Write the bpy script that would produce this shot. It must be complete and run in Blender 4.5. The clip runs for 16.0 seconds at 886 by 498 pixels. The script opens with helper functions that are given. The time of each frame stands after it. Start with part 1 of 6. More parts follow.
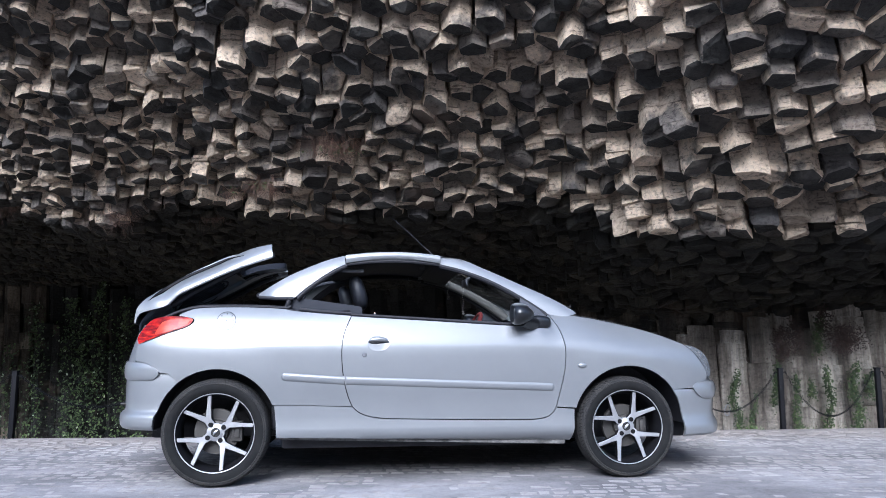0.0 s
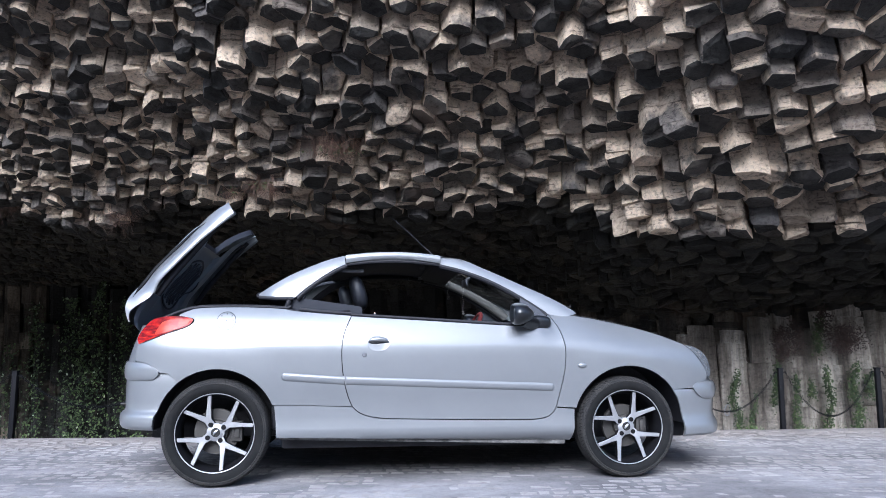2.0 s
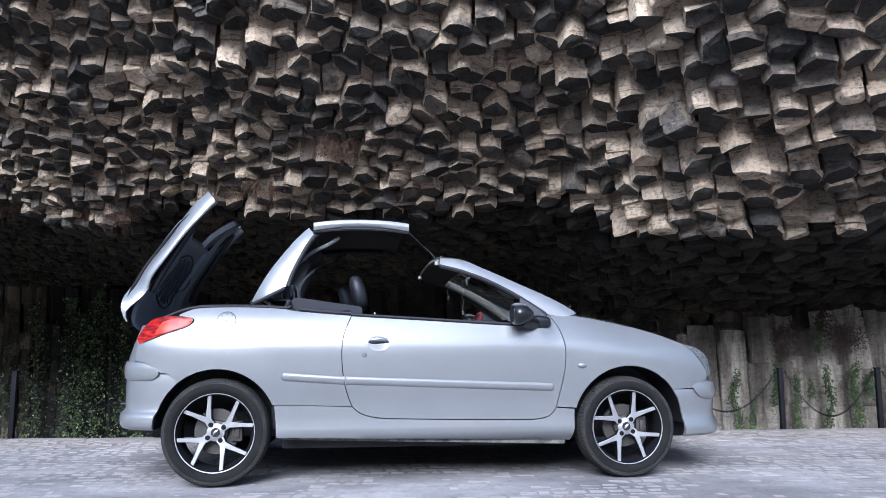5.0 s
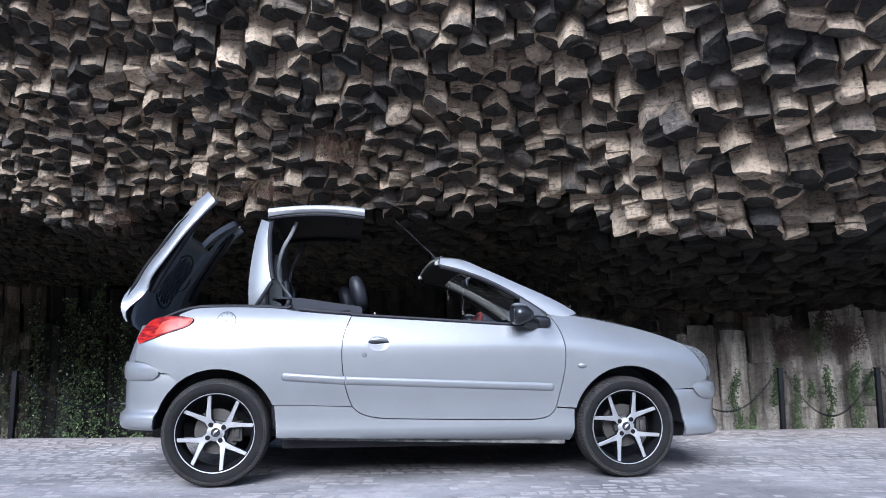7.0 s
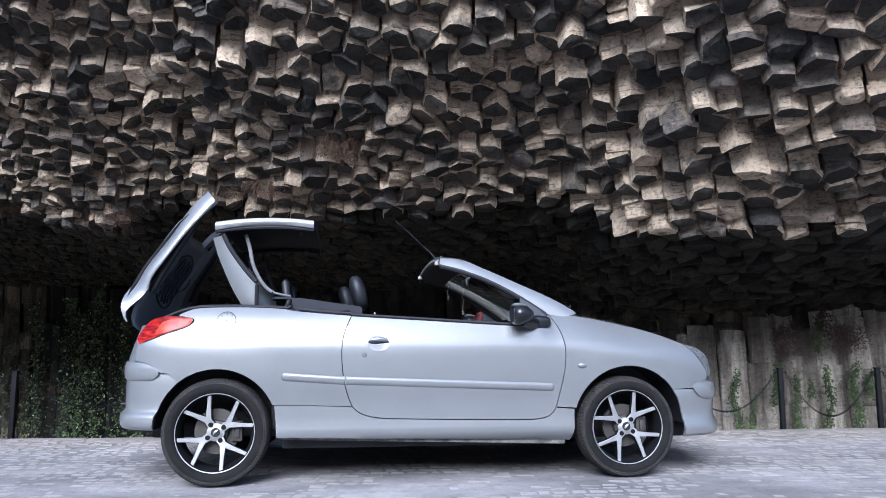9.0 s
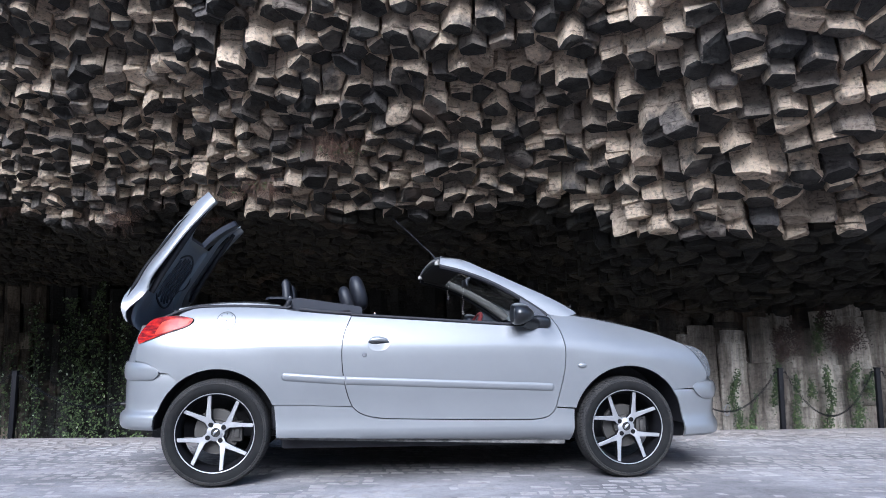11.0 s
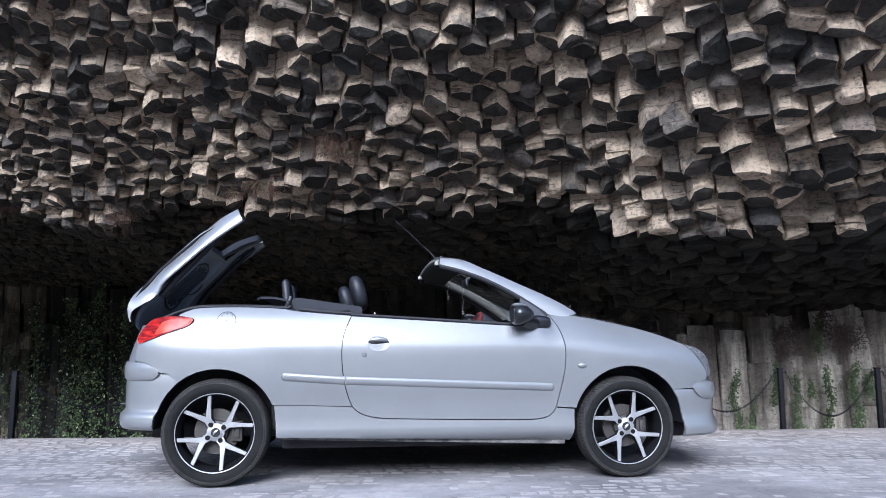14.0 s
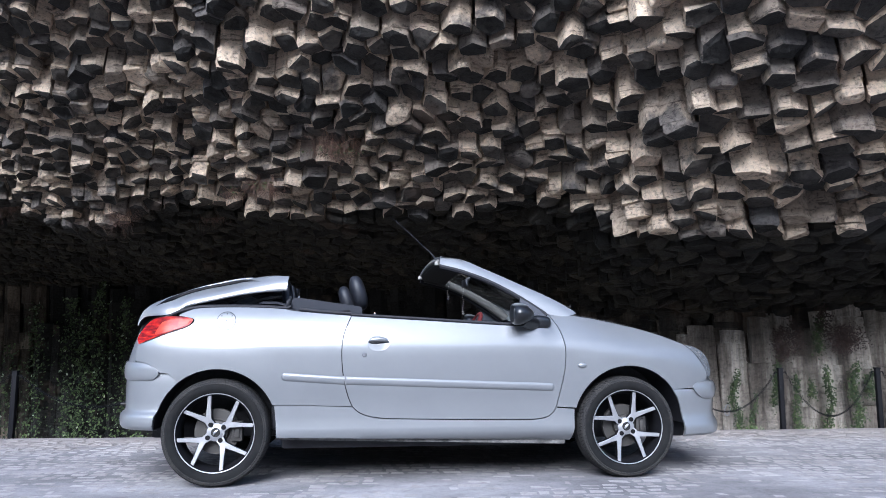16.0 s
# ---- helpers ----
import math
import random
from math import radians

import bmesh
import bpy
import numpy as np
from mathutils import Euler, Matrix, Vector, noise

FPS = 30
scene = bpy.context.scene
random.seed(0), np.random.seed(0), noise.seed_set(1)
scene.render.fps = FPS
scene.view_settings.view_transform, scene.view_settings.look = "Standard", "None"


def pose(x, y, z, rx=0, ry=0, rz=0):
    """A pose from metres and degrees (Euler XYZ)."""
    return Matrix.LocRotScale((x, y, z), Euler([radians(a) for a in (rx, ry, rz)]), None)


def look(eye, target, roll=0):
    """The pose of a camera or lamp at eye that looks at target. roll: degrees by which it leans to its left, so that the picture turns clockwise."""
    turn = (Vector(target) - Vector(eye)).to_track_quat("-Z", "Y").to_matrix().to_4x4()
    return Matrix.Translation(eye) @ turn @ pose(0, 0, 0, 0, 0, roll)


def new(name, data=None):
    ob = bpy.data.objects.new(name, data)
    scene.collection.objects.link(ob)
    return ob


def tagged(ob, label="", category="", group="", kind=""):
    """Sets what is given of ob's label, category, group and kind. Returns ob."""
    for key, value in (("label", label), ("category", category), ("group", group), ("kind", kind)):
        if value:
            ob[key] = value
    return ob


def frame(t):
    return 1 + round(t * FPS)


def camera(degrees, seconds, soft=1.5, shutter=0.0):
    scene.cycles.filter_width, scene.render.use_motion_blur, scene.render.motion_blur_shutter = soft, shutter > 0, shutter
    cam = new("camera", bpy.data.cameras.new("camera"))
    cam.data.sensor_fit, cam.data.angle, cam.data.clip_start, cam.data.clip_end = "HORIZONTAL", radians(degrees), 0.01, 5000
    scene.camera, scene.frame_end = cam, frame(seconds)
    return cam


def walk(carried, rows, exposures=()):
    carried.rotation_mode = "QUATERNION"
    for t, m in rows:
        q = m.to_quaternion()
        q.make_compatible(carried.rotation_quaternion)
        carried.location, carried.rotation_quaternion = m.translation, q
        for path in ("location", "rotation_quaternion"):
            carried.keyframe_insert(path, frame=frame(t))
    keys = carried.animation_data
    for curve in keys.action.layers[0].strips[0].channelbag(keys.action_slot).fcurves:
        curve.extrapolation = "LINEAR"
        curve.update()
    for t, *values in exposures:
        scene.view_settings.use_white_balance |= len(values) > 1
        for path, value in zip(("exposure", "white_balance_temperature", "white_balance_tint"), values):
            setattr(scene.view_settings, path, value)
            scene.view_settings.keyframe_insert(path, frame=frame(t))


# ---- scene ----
# ---- camera ----
cam = camera(62.16, 16.0, 0.6)
EYE = (0.0, 0.0, 0.81)
TILT = math.tan(radians(7.243))
VIEW = look(EYE, (0.0, 1.0, 0.81 + TILT))
walk(cam, [(0.0, VIEW), (16.0, VIEW)], [(0.0, 1.18, 5290, 11), (16.0, 1.18, 5290, 11)])

# ---- light ----
SUN_EL, SUN_AZ = 35.0, 191.0
world = bpy.data.worlds.new("world")
scene.world = world
world.use_nodes = True
wn = world.node_tree.nodes
sky = wn.new("ShaderNodeTexSky")
sky.sky_type = "NISHITA"
sky.sun_disc = False
sky.sun_elevation = radians(SUN_EL)
sky.sun_rotation = radians(SUN_AZ)
sky.dust_density = 3.0
sky.ozone_density = 1.0
world.node_tree.links.new(sky.outputs[0], wn["Background"].inputs[0])
wn["Background"].inputs[1].default_value = 0.15
sun = new("sun", bpy.data.lights.new("sun", "SUN"))
sun.data.energy = 3.7
sun.data.angle = radians(38)
sun.data.color = (1.0, 0.96, 0.905)
sun.matrix_world = look((-1.55, -7.9, 5.64), (0, 0, 0))


# ---- small tools ----
def smooth(a, b, t):
    t = min(1.0, max(0.0, (t - a) / (b - a)))
    return t * t * (3 - 2 * t)


def lerp(a, b, t):
    return a + (b - a) * t


def curve(points):
    """A smooth function through (x, value) points."""
    xs = [q[0] for q in points]
    ys = [q[1] for q in points]
    n = len(xs)
    m = [0.0] * n
    for i in range(n):
        if i == 0:
            m[i] = (ys[1] - ys[0]) / (xs[1] - xs[0])
        elif i == n - 1:
            m[i] = (ys[-1] - ys[-2]) / (xs[-1] - xs[-2])
        else:
            a = (ys[i] - ys[i - 1]) / (xs[i] - xs[i - 1])
            b = (ys[i + 1] - ys[i]) / (xs[i + 1] - xs[i])
            m[i] = 0.0 if a * b <= 0 else 2 * a * b / (a + b)

    def value(x):
        if x <= xs[0]:
            return ys[0]
        if x >= xs[-1]:
            return ys[-1]
        i = next(k for k in range(n - 1) if x <= xs[k + 1])
        h = xs[i + 1] - xs[i]
        t = (x - xs[i]) / h
        return ((1 + 2 * t) * (1 - t) ** 2 * ys[i] + t * (1 - t) ** 2 * h * m[i]
                + t * t * (3 - 2 * t) * ys[i + 1] + t * t * (t - 1) * h * m[i + 1])
    return value


def spline(points, steps=6, closed=False):
    """Catmull-Rom through points of any dimension."""
    pts = [Vector(q) for q in points]
    n = len(pts)
    out = []
    for i in range(n if closed else n - 1):
        if closed:
            a, b, c, d = pts[i - 1], pts[i], pts[(i + 1) % n], pts[(i + 2) % n]
        else:
            b, c = pts[i], pts[i + 1]
            a = pts[i - 1] if i else b + (b - c)
            d = pts[i + 2] if i + 2 < n else c + (c - b)
        for k in range(steps):
            t = k / steps
            out.append(0.5 * (2 * b + (c - a) * t + (2 * a - 5 * b + 4 * c - d) * t * t + (3 * b - a - 3 * c + d) * t ** 3))
    if not closed:
        out.append(pts[-1])
    return out


def part(name, bm, material, parent=None, label="", flat=False, angle=38):
    """One mesh object from a bmesh, under a parent."""
    me = bpy.data.meshes.new(name)
    bm.to_mesh(me)
    bm.free()
    for poly in me.polygons:
        poly.use_smooth = not flat
    if not flat:
        me.set_sharp_from_angle(angle=radians(angle))
    for m in (material if isinstance(material, (list, tuple)) else [material]):
        me.materials.append(m)
    ob = new(name, me)
    if parent:
        ob.parent = parent
    if label:
        ob["label"] = label
    return ob


def raw(name, verts, faces, material, parent=None, flat=True, second=None, pick=()):
    me = bpy.data.meshes.new(name)
    me.from_pydata(verts, [], faces)
    me.update()
    for poly in me.polygons:
        poly.use_smooth = not flat
    me.materials.append(material)
    if second:
        me.materials.append(second)
        for i in pick:
            me.polygons[i].material_index = 1
    ob = new(name, me)
    if parent:
        ob.parent = parent
    return ob


def empty(name, m=None, parent=None):
    ob = new(name)
    ob.empty_display_size = 0.1
    if parent:
        ob.parent = parent
    if m is not None:
        ob.matrix_basis = m
    return ob


def box(bm, x0, x1, y0, y1, z0, z1, bevel=0.0, m=None):
    made = bmesh.ops.create_cube(bm, size=1.0)["verts"]
    for v in made:
        v.co = Vector((lerp(x0, x1, v.co.x + 0.5), lerp(y0, y1, v.co.y + 0.5), lerp(z0, z1, v.co.z + 0.5)))
    if bevel:
        edges = {e for v in made for e in v.link_edges}
        res = bmesh.ops.bevel(bm, geom=list(edges), offset=bevel, segments=2, affect="EDGES", profile=0.6)
        made = list({v for f in res["faces"] for v in f.verts} | {v for v in made if v.is_valid})
    if m is not None:
        bmesh.ops.transform(bm, matrix=m, verts=made)
    return made


def tube(bm, path, radius, sides=8, caps=True, squash=1.0):
    """A round bar along a path; radius a number or one for each point."""
    path = [Vector(q) for q in path]
    rings = []
    up = Vector((0, 0, 1))
    for i, q in enumerate(path):
        d = (path[min(i + 1, len(path) - 1)] - path[max(i - 1, 0)]).normalized()
        if abs(d.dot(up)) > 0.95:
            up = Vector((0, 1, 0)) if abs(d.y) < 0.9 else Vector((1, 0, 0))
        a = d.cross(up).normalized()
        b = a.cross(d).normalized()
        r = radius[i] if isinstance(radius, (list, tuple)) else radius
        rings.append([bm.verts.new(q + r * (math.cos(k * math.tau / sides) * a + squash * math.sin(k * math.tau / sides) * b)) for k in range(sides)])
    for r0, r1 in zip(rings, rings[1:]):
        for k in range(sides):
            bm.faces.new((r0[k], r0[(k + 1) % sides], r1[(k + 1) % sides], r1[k]))
    if caps:
        bm.faces.new(rings[0][::-1])
        bm.faces.new(rings[-1])
    return rings


def lathe(bm, profile, sides=48, axis_y=True):
    """Turn (radius, offset) points round the y axis."""
    rings = []
    for r, o in profile:
        rings.append([bm.verts.new((r * math.cos(k * math.tau / sides), o, r * math.sin(k * math.tau / sides))) for k in range(sides)])
    for r0, r1 in zip(rings, rings[1:]):
        for k in range(sides):
            bm.faces.new((r0[k], r0[(k + 1) % sides], r1[(k + 1) % sides], r1[k]))
    return rings


def sheet(bm, rows):
    """Quads between rows of points of equal count."""
    vs = [[bm.verts.new(q) for q in row] for row in rows]
    for a, b in zip(vs, vs[1:]):
        for k in range(len(a) - 1):
            bm.faces.new((a[k], a[k + 1], b[k + 1], b[k]))
    return vs


def hem(bm, shift, depth):
    """Fold the open edges of a sheet inwards; shift gives the way for a vertex."""
    edges = [e for e in bm.edges if e.is_boundary]
    got = bmesh.ops.extrude_edge_only(bm, edges=edges)["geom"]
    for v in [g for g in got if isinstance(g, bmesh.types.BMVert)]:
        v.co += shift(v.co) * depth


def plate(outline, place, step=0.04, depth=0.018, shift=None):
    """A panel: a flat outline (a, b), cut into a fine net and laid on a surface by place(a, b)."""
    bm = bmesh.new()
    bm.faces.new([bm.verts.new((q[0], q[1], 0)) for q in outline])
    for axis in (0, 1):
        lo = min(q[axis] for q in outline)
        hi = max(q[axis] for q in outline)
        n = max(2, int((hi - lo) / step))
        for i in range(1, n):
            co = [0, 0, 0]
            no = [0, 0, 0]
            co[axis] = lerp(lo, hi, i / n) + 1e-5
            no[axis] = 1
            bmesh.ops.bisect_plane(bm, geom=bm.verts[:] + bm.edges[:] + bm.faces[:], plane_co=co, plane_no=no, dist=1e-6)
    for v in bm.verts:
        v.co = Vector(place(v.co.x, v.co.y))
    if depth:
        hem(bm, shift or (lambda c: Vector((0, 1 if c.y < 0 else -1, 0))), depth)
    bmesh.ops.recalc_face_normals(bm, faces=bm.faces)
    return bm


def mirrored(bm):
    other = bm.copy()
    for v in other.verts:
        v.co.y = -v.co.y
    bmesh.ops.reverse_faces(other, faces=other.faces)
    return other


# ---- materials ----
def material(name, colour, rough=0.6, metal=0.0, **more):
    m = bpy.data.materials.new(name)
    m.use_nodes = True
    b = m.node_tree.nodes["Principled BSDF"]
    b.inputs["Base Color"].default_value = (*colour, 1)
    b.inputs["Roughness"].default_value = rough
    b.inputs["Metallic"].default_value = metal
    for key, value in more.items():
        b.inputs[key.replace("_", " ")].default_value = value
    return m


def node(m, kind, **values):
    n = m.node_tree.nodes.new(kind)
    for key, value in values.items():
        n.inputs[key.replace("_", " ")].default_value = value
    return n


def wire(m, a, b):
    m.node_tree.links.new(a, b)


def ramp(m, source, stops):
    n = m.node_tree.nodes.new("ShaderNodeValToRGB")
    e = n.color_ramp.elements
    while len(e) < len(stops):
        e.new(0.5)
    for el, (pos, col) in zip(e, stops):
        el.position = pos
        el.color = (*col, 1) if len(col) == 3 else col
    wire(m, source, n.inputs[0])
    return n.outputs[0]


def mix(m, fac, a, b, mode="MIX"):
    n = m.node_tree.nodes.new("ShaderNodeMix")
    n.data_type = "RGBA"
    n.blend_type = mode
    for sock, v in ((n.inputs[0], fac), (n.inputs[6], a), (n.inputs[7], b)):
        if isinstance(v, bpy.types.NodeSocket):
            wire(m, v, sock)
        elif isinstance(v, (tuple, list)):
            sock.default_value = (*v, 1)
        else:
            sock.default_value = v
    return n.outputs[2]


def noisy(m, scale, detail=6.0, rough=0.6, coords=None):
    n = node(m, "ShaderNodeTexNoise", Scale=scale, Detail=detail, Roughness=rough)
    if coords:
        wire(m, coords, n.inputs["Vector"])
    return n.outputs[0]


def coords(m, world_space=True):
    if world_space:
        return m.node_tree.nodes.new("ShaderNodeNewGeometry").outputs["Position"]
    return m.node_tree.nodes.new("ShaderNodeTexCoord").outputs["Object"]


def bumped(m, height, strength=0.4, distance=0.02):
    n = node(m, "ShaderNodeBump", Strength=strength, Distance=distance)
    wire(m, height, n.inputs["Height"])
    wire(m, n.outputs[0], m.node_tree.nodes["Principled BSDF"].inputs["Normal"])


def base(m):
    return m.node_tree.nodes["Principled BSDF"].inputs["Base Color"]


def gloss(m):
    return m.node_tree.nodes["Principled BSDF"].inputs["Roughness"]


def node_colour(m, scale, p):
    n = node(m, "ShaderNodeTexNoise", Scale=scale, Detail=3.0)
    wire(m, p, n.inputs["Vector"])
    return n.outputs[1]


def stone_material(name, island, pale, tan, dark, dark_from=0.56, streaky=False):
    """Basalt: pale tan weathered faces, grey newly broken patches, fine cracks."""
    m = material(name, tan, 0.9)
    p = coords(m)
    if island:
        rnd = m.node_tree.nodes.new("ShaderNodeNewGeometry").outputs["Random Per Island"]
    else:
        rnd = m.node_tree.nodes.new("ShaderNodeObjectInfo").outputs["Random"]
    if streaky:
        tone = ramp(m, rnd, [(0.0, lerp(Vector(dark), Vector(tan), 0.55)), (0.4, tan), (1.0, pale)])
    else:
        tone = ramp(m, rnd, [(0.0, dark), (0.14, lerp(Vector(dark), Vector(tan), 0.25)), (0.3, lerp(Vector(dark), Vector(tan), 0.75)), (0.55, tan), (1.0, pale)])
    blot = noisy(m, 1.7, 7, 0.6, p)
    spots = ramp(m, blot, [(dark_from, (0, 0, 0)), (dark_from + 0.07, (0.85, 0.85, 0.85))])
    col = mix(m, spots, tone, dark)
    fine = noisy(m, 22, 8, 0.7, p)
    shade = ramp(m, fine, [(0.36, (0.36, 0.35, 0.35)), (0.46, (0.98, 0.97, 0.96)), (0.64, (1.3, 1.29, 1.27))])
    col = mix(m, 0.6 if streaky else 0.9, col, shade, "MULTIPLY")
    # level bedding lines and fine upright scratches
    mp = node(m, "ShaderNodeMapping")
    mp.inputs["Scale"].default_value = (1.0, 1.0, 6.0)
    wire(m, p, mp.inputs["Vector"])
    lines = noisy(m, 3.4, 7, 0.68, mp.outputs[0])
    cracks = ramp(m, lines, [(0.385, (0.2, 0.18, 0.17)), (0.42, (0.96, 0.95, 0.94)), (0.66, (1.14, 1.14, 1.12))])
    col = mix(m, 0.3 if streaky else 0.75, col, cracks, "MULTIPLY")
    vor = node(m, "ShaderNodeTexVoronoi", Scale=5.5)
    vor.feature = "DISTANCE_TO_EDGE"
    warp = mix(m, 0.12, p, node_colour(m, 3.0, p))
    wire(m, warp, vor.inputs["Vector"])
    seam = ramp(m, vor.outputs[0], [(0.0, (0.3, 0.28, 0.27)), (0.025, (1, 1, 1))])
    col = mix(m, 0.22, col, seam, "MULTIPLY")
    if streaky:
        ms = node(m, "ShaderNodeMapping")
        ms.inputs["Scale"].default_value = (4.6, 4.6, 0.4)
        wire(m, p, ms.inputs["Vector"])
        runs = ramp(m, noisy(m, 1.0, 6, 0.65, ms.outputs[0]), [(0.36, (0.25, 0.22, 0.19)), (0.47, (0.75, 0.72, 0.68)), (0.6, (1.8, 1.8, 1.76))])
        col = mix(m, 0.85, col, runs, "MULTIPLY")
    rust = ramp(m, noisy(m, 0.9, 4, 0.6, p), [(0.6, (0, 0, 0)), (0.72, (1, 1, 1))])
    col = mix(m, mix(m, 0.35, (0, 0, 0), rust), col, (0.24, 0.16, 0.11))
    wire(m, col, base(m))
    h = mix(m, 0.45, fine, mix(m, 0.6, mix(m, 0.4, lines, seam), noisy(m, 6, 6, 0.7, p)))
    bumped(m, h, 1.0, 0.11)
    return m


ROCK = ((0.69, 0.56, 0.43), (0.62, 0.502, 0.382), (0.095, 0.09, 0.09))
# Broken column ends: dark basalt, deepened to near black as underside shade.
SHADEBREAK = stone_material("shade_broken_basalt", False, (0.1, 0.086, 0.073), (0.04, 0.036, 0.032), (0.017, 0.0162, 0.0155))
BASALT = stone_material("basalt", False, *ROCK)
BASALT_JOINED = stone_material("basalt_joined", True, *ROCK)
WALLROCK = stone_material("wall_basalt_column", False, (0.41, 0.374, 0.334), (0.22, 0.196, 0.172), (0.06, 0.053, 0.047), 0.58, True)
# Upper wall: streaked brown basalt darkened to carry the shade under the overhang.
SHADEBROWN = stone_material("shade_brown_wall_basalt", True, (0.14, 0.115, 0.09), (0.07, 0.058, 0.047), (0.022, 0.019, 0.016), 0.5, True)
# Deep back wall: near-black rock colour holds the cave's shade.
SHADEWALL = stone_material("shade_wall_basalt", True, (0.04, 0.038, 0.036), (0.02, 0.0195, 0.019), (0.01, 0.01, 0.0095), 0.5)
# Cave ceiling behind the rim: basalt blackened to stand in for its shade.
SHADEROCK = stone_material("shade_basalt", True, (0.062, 0.053, 0.039), (0.029, 0.026, 0.02), (0.013, 0.012, 0.01), 0.5)
SHADEBREAK_JOINED = stone_material("shade_broken_basalt_joined", True, (0.1, 0.086, 0.073), (0.04, 0.036, 0.032), (0.017, 0.0162, 0.0155))
MASS = stone_material("rock_mass", True, (0.2, 0.18, 0.16), (0.16, 0.15, 0.13), (0.07, 0.07, 0.07))


def smears(m, p):
    """Broad dull patches of tar and dust on the road."""
    mp = node(m, "ShaderNodeMapping")
    mp.inputs["Scale"].default_value = (0.5, 0.9, 1.0)
    wire(m, p, mp.inputs["Vector"])
    return ramp(m, noisy(m, 1.0, 7, 0.62, mp.outputs[0]), [(0.4, (0.52, 0.51, 0.52)), (0.5, (0.72, 0.71, 0.72)), (0.58, (0.92, 0.92, 0.92))])


def dusted(m, p, col):
    """Brown dust blown against the ditch along the road's edge."""
    axes = m.node_tree.nodes.new("ShaderNodeSeparateXYZ")
    wire(m, p, axes.inputs[0])
    off = m.node_tree.nodes.new("ShaderNodeMath")
    off.operation = "MULTIPLY_ADD"
    wire(m, axes.outputs[0], off.inputs[0])
    off.inputs[1].default_value = -0.1007
    wire(m, axes.outputs[1], off.inputs[2])
    near = node(m, "ShaderNodeMapRange")
    for key, value in (("From Min", 5.75), ("From Max", 6.5), ("To Min", -0.25), ("To Max", 0.35)):
        near.inputs[key].default_value = value
    wire(m, off.outputs[0], near.inputs[0])
    patchy = m.node_tree.nodes.new("ShaderNodeMath")
    wire(m, near.outputs[0], patchy.inputs[0])
    wire(m, noisy(m, 3.0, 6, 0.65, p), patchy.inputs[1])
    cover = ramp(m, patchy.outputs[0], [(0.45, (0, 0, 0)), (0.75, (0.75, 0.75, 0.75))])
    return mix(m, cover, col, mix(m, noisy(m, 30, 6, 0.7, p), (0.1, 0.088, 0.08), (0.24, 0.212, 0.195)))


def paving_material(name, island):
    m = material(name, (0.4, 0.38, 0.36), 0.85)
    p = coords(m)
    rnd = (m.node_tree.nodes.new("ShaderNodeNewGeometry").outputs["Random Per Island"] if island
           else m.node_tree.nodes.new("ShaderNodeObjectInfo").outputs["Random"])
    tone = ramp(m, rnd, [(0.0, (0.2, 0.188, 0.184)), (0.5, (0.247, 0.234, 0.229)), (1.0, (0.312, 0.298, 0.293))])
    grain = noisy(m, 60, 8, 0.7, p)
    col = mix(m, 0.6, tone, ramp(m, grain, [(0.3, (0.55, 0.53, 0.52)), (0.7, (1.15, 1.15, 1.15))]), "MULTIPLY")
    wear = ramp(m, noisy(m, 1.3, 6, 0.6, p), [(0.42, (0, 0, 0)), (0.62, (1, 1, 1))])
    col = mix(m, mix(m, 0.5, (0, 0, 0), wear), col, (0.33, 0.315, 0.31))
    mp = node(m, "ShaderNodeMapping")
    mp.inputs["Scale"].default_value = (6.0, 10.0, 6.0)
    wire(m, p, mp.inputs["Vector"])
    flake = ramp(m, noisy(m, 1.0, 8, 0.75, mp.outputs[0]), [(0.38, (0.5, 0.49, 0.49)), (0.46, (0.95, 0.95, 0.95)), (0.7, (1.12, 1.12, 1.12))])
    col = mix(m, 0.65, col, flake, "MULTIPLY")
    col = dusted(m, p, mix(m, 0.4, col, smears(m, p), "MULTIPLY"))
    wire(m, col, base(m))
    bumped(m, mix(m, 0.5, grain, noisy(m, 14, 6, 0.6, p)), 0.6, 0.02)
    return m


PAVER = paving_material("paver", False)
PAVER_JOINED = paving_material("paver_joined", True)

SCREED = material("cement_and_dust", (0.25, 0.245, 0.25), 0.9)
p_ = coords(SCREED)
g_ = noisy(SCREED, 35, 8, 0.7, p_)
c_ = ramp(SCREED, noisy(SCREED, 1.7, 6, 0.65, p_), [(0.34, (0.177, 0.171, 0.177)), (0.5, (0.242, 0.235, 0.24)), (0.66, (0.317, 0.308, 0.311))])
wire(SCREED, mix(SCREED, 0.5, c_, ramp(SCREED, g_, [(0.3, (0.6, 0.6, 0.6)), (0.7, (1.1, 1.1, 1.1))]), "MULTIPLY"), base(SCREED))
c_ = base(SCREED).links[0].from_socket
v_ = node(SCREED, "ShaderNodeTexVoronoi", Scale=7.0)
v_.feature = "DISTANCE_TO_EDGE"
wire(SCREED, mix(SCREED, 0.3, p_, node_colour(SCREED, 5.0, p_)), v_.inputs["Vector"])
k_ = ramp(SCREED, v_.outputs[0], [(0.0, (0.35, 0.34, 0.34)), (0.03, (0.8, 0.8, 0.8)), (0.08, (1, 1, 1))])
m_ = node(SCREED, "ShaderNodeMapping")
m_.inputs["Scale"].default_value = (6.0, 10.0, 6.0)
wire(SCREED, p_, m_.inputs["Vector"])
f_ = ramp(SCREED, noisy(SCREED, 1.0, 8, 0.75, m_.outputs[0]), [(0.38, (0.45, 0.44, 0.44)), (0.46, (0.95, 0.95, 0.95)), (0.7, (1.15, 1.15, 1.15))])
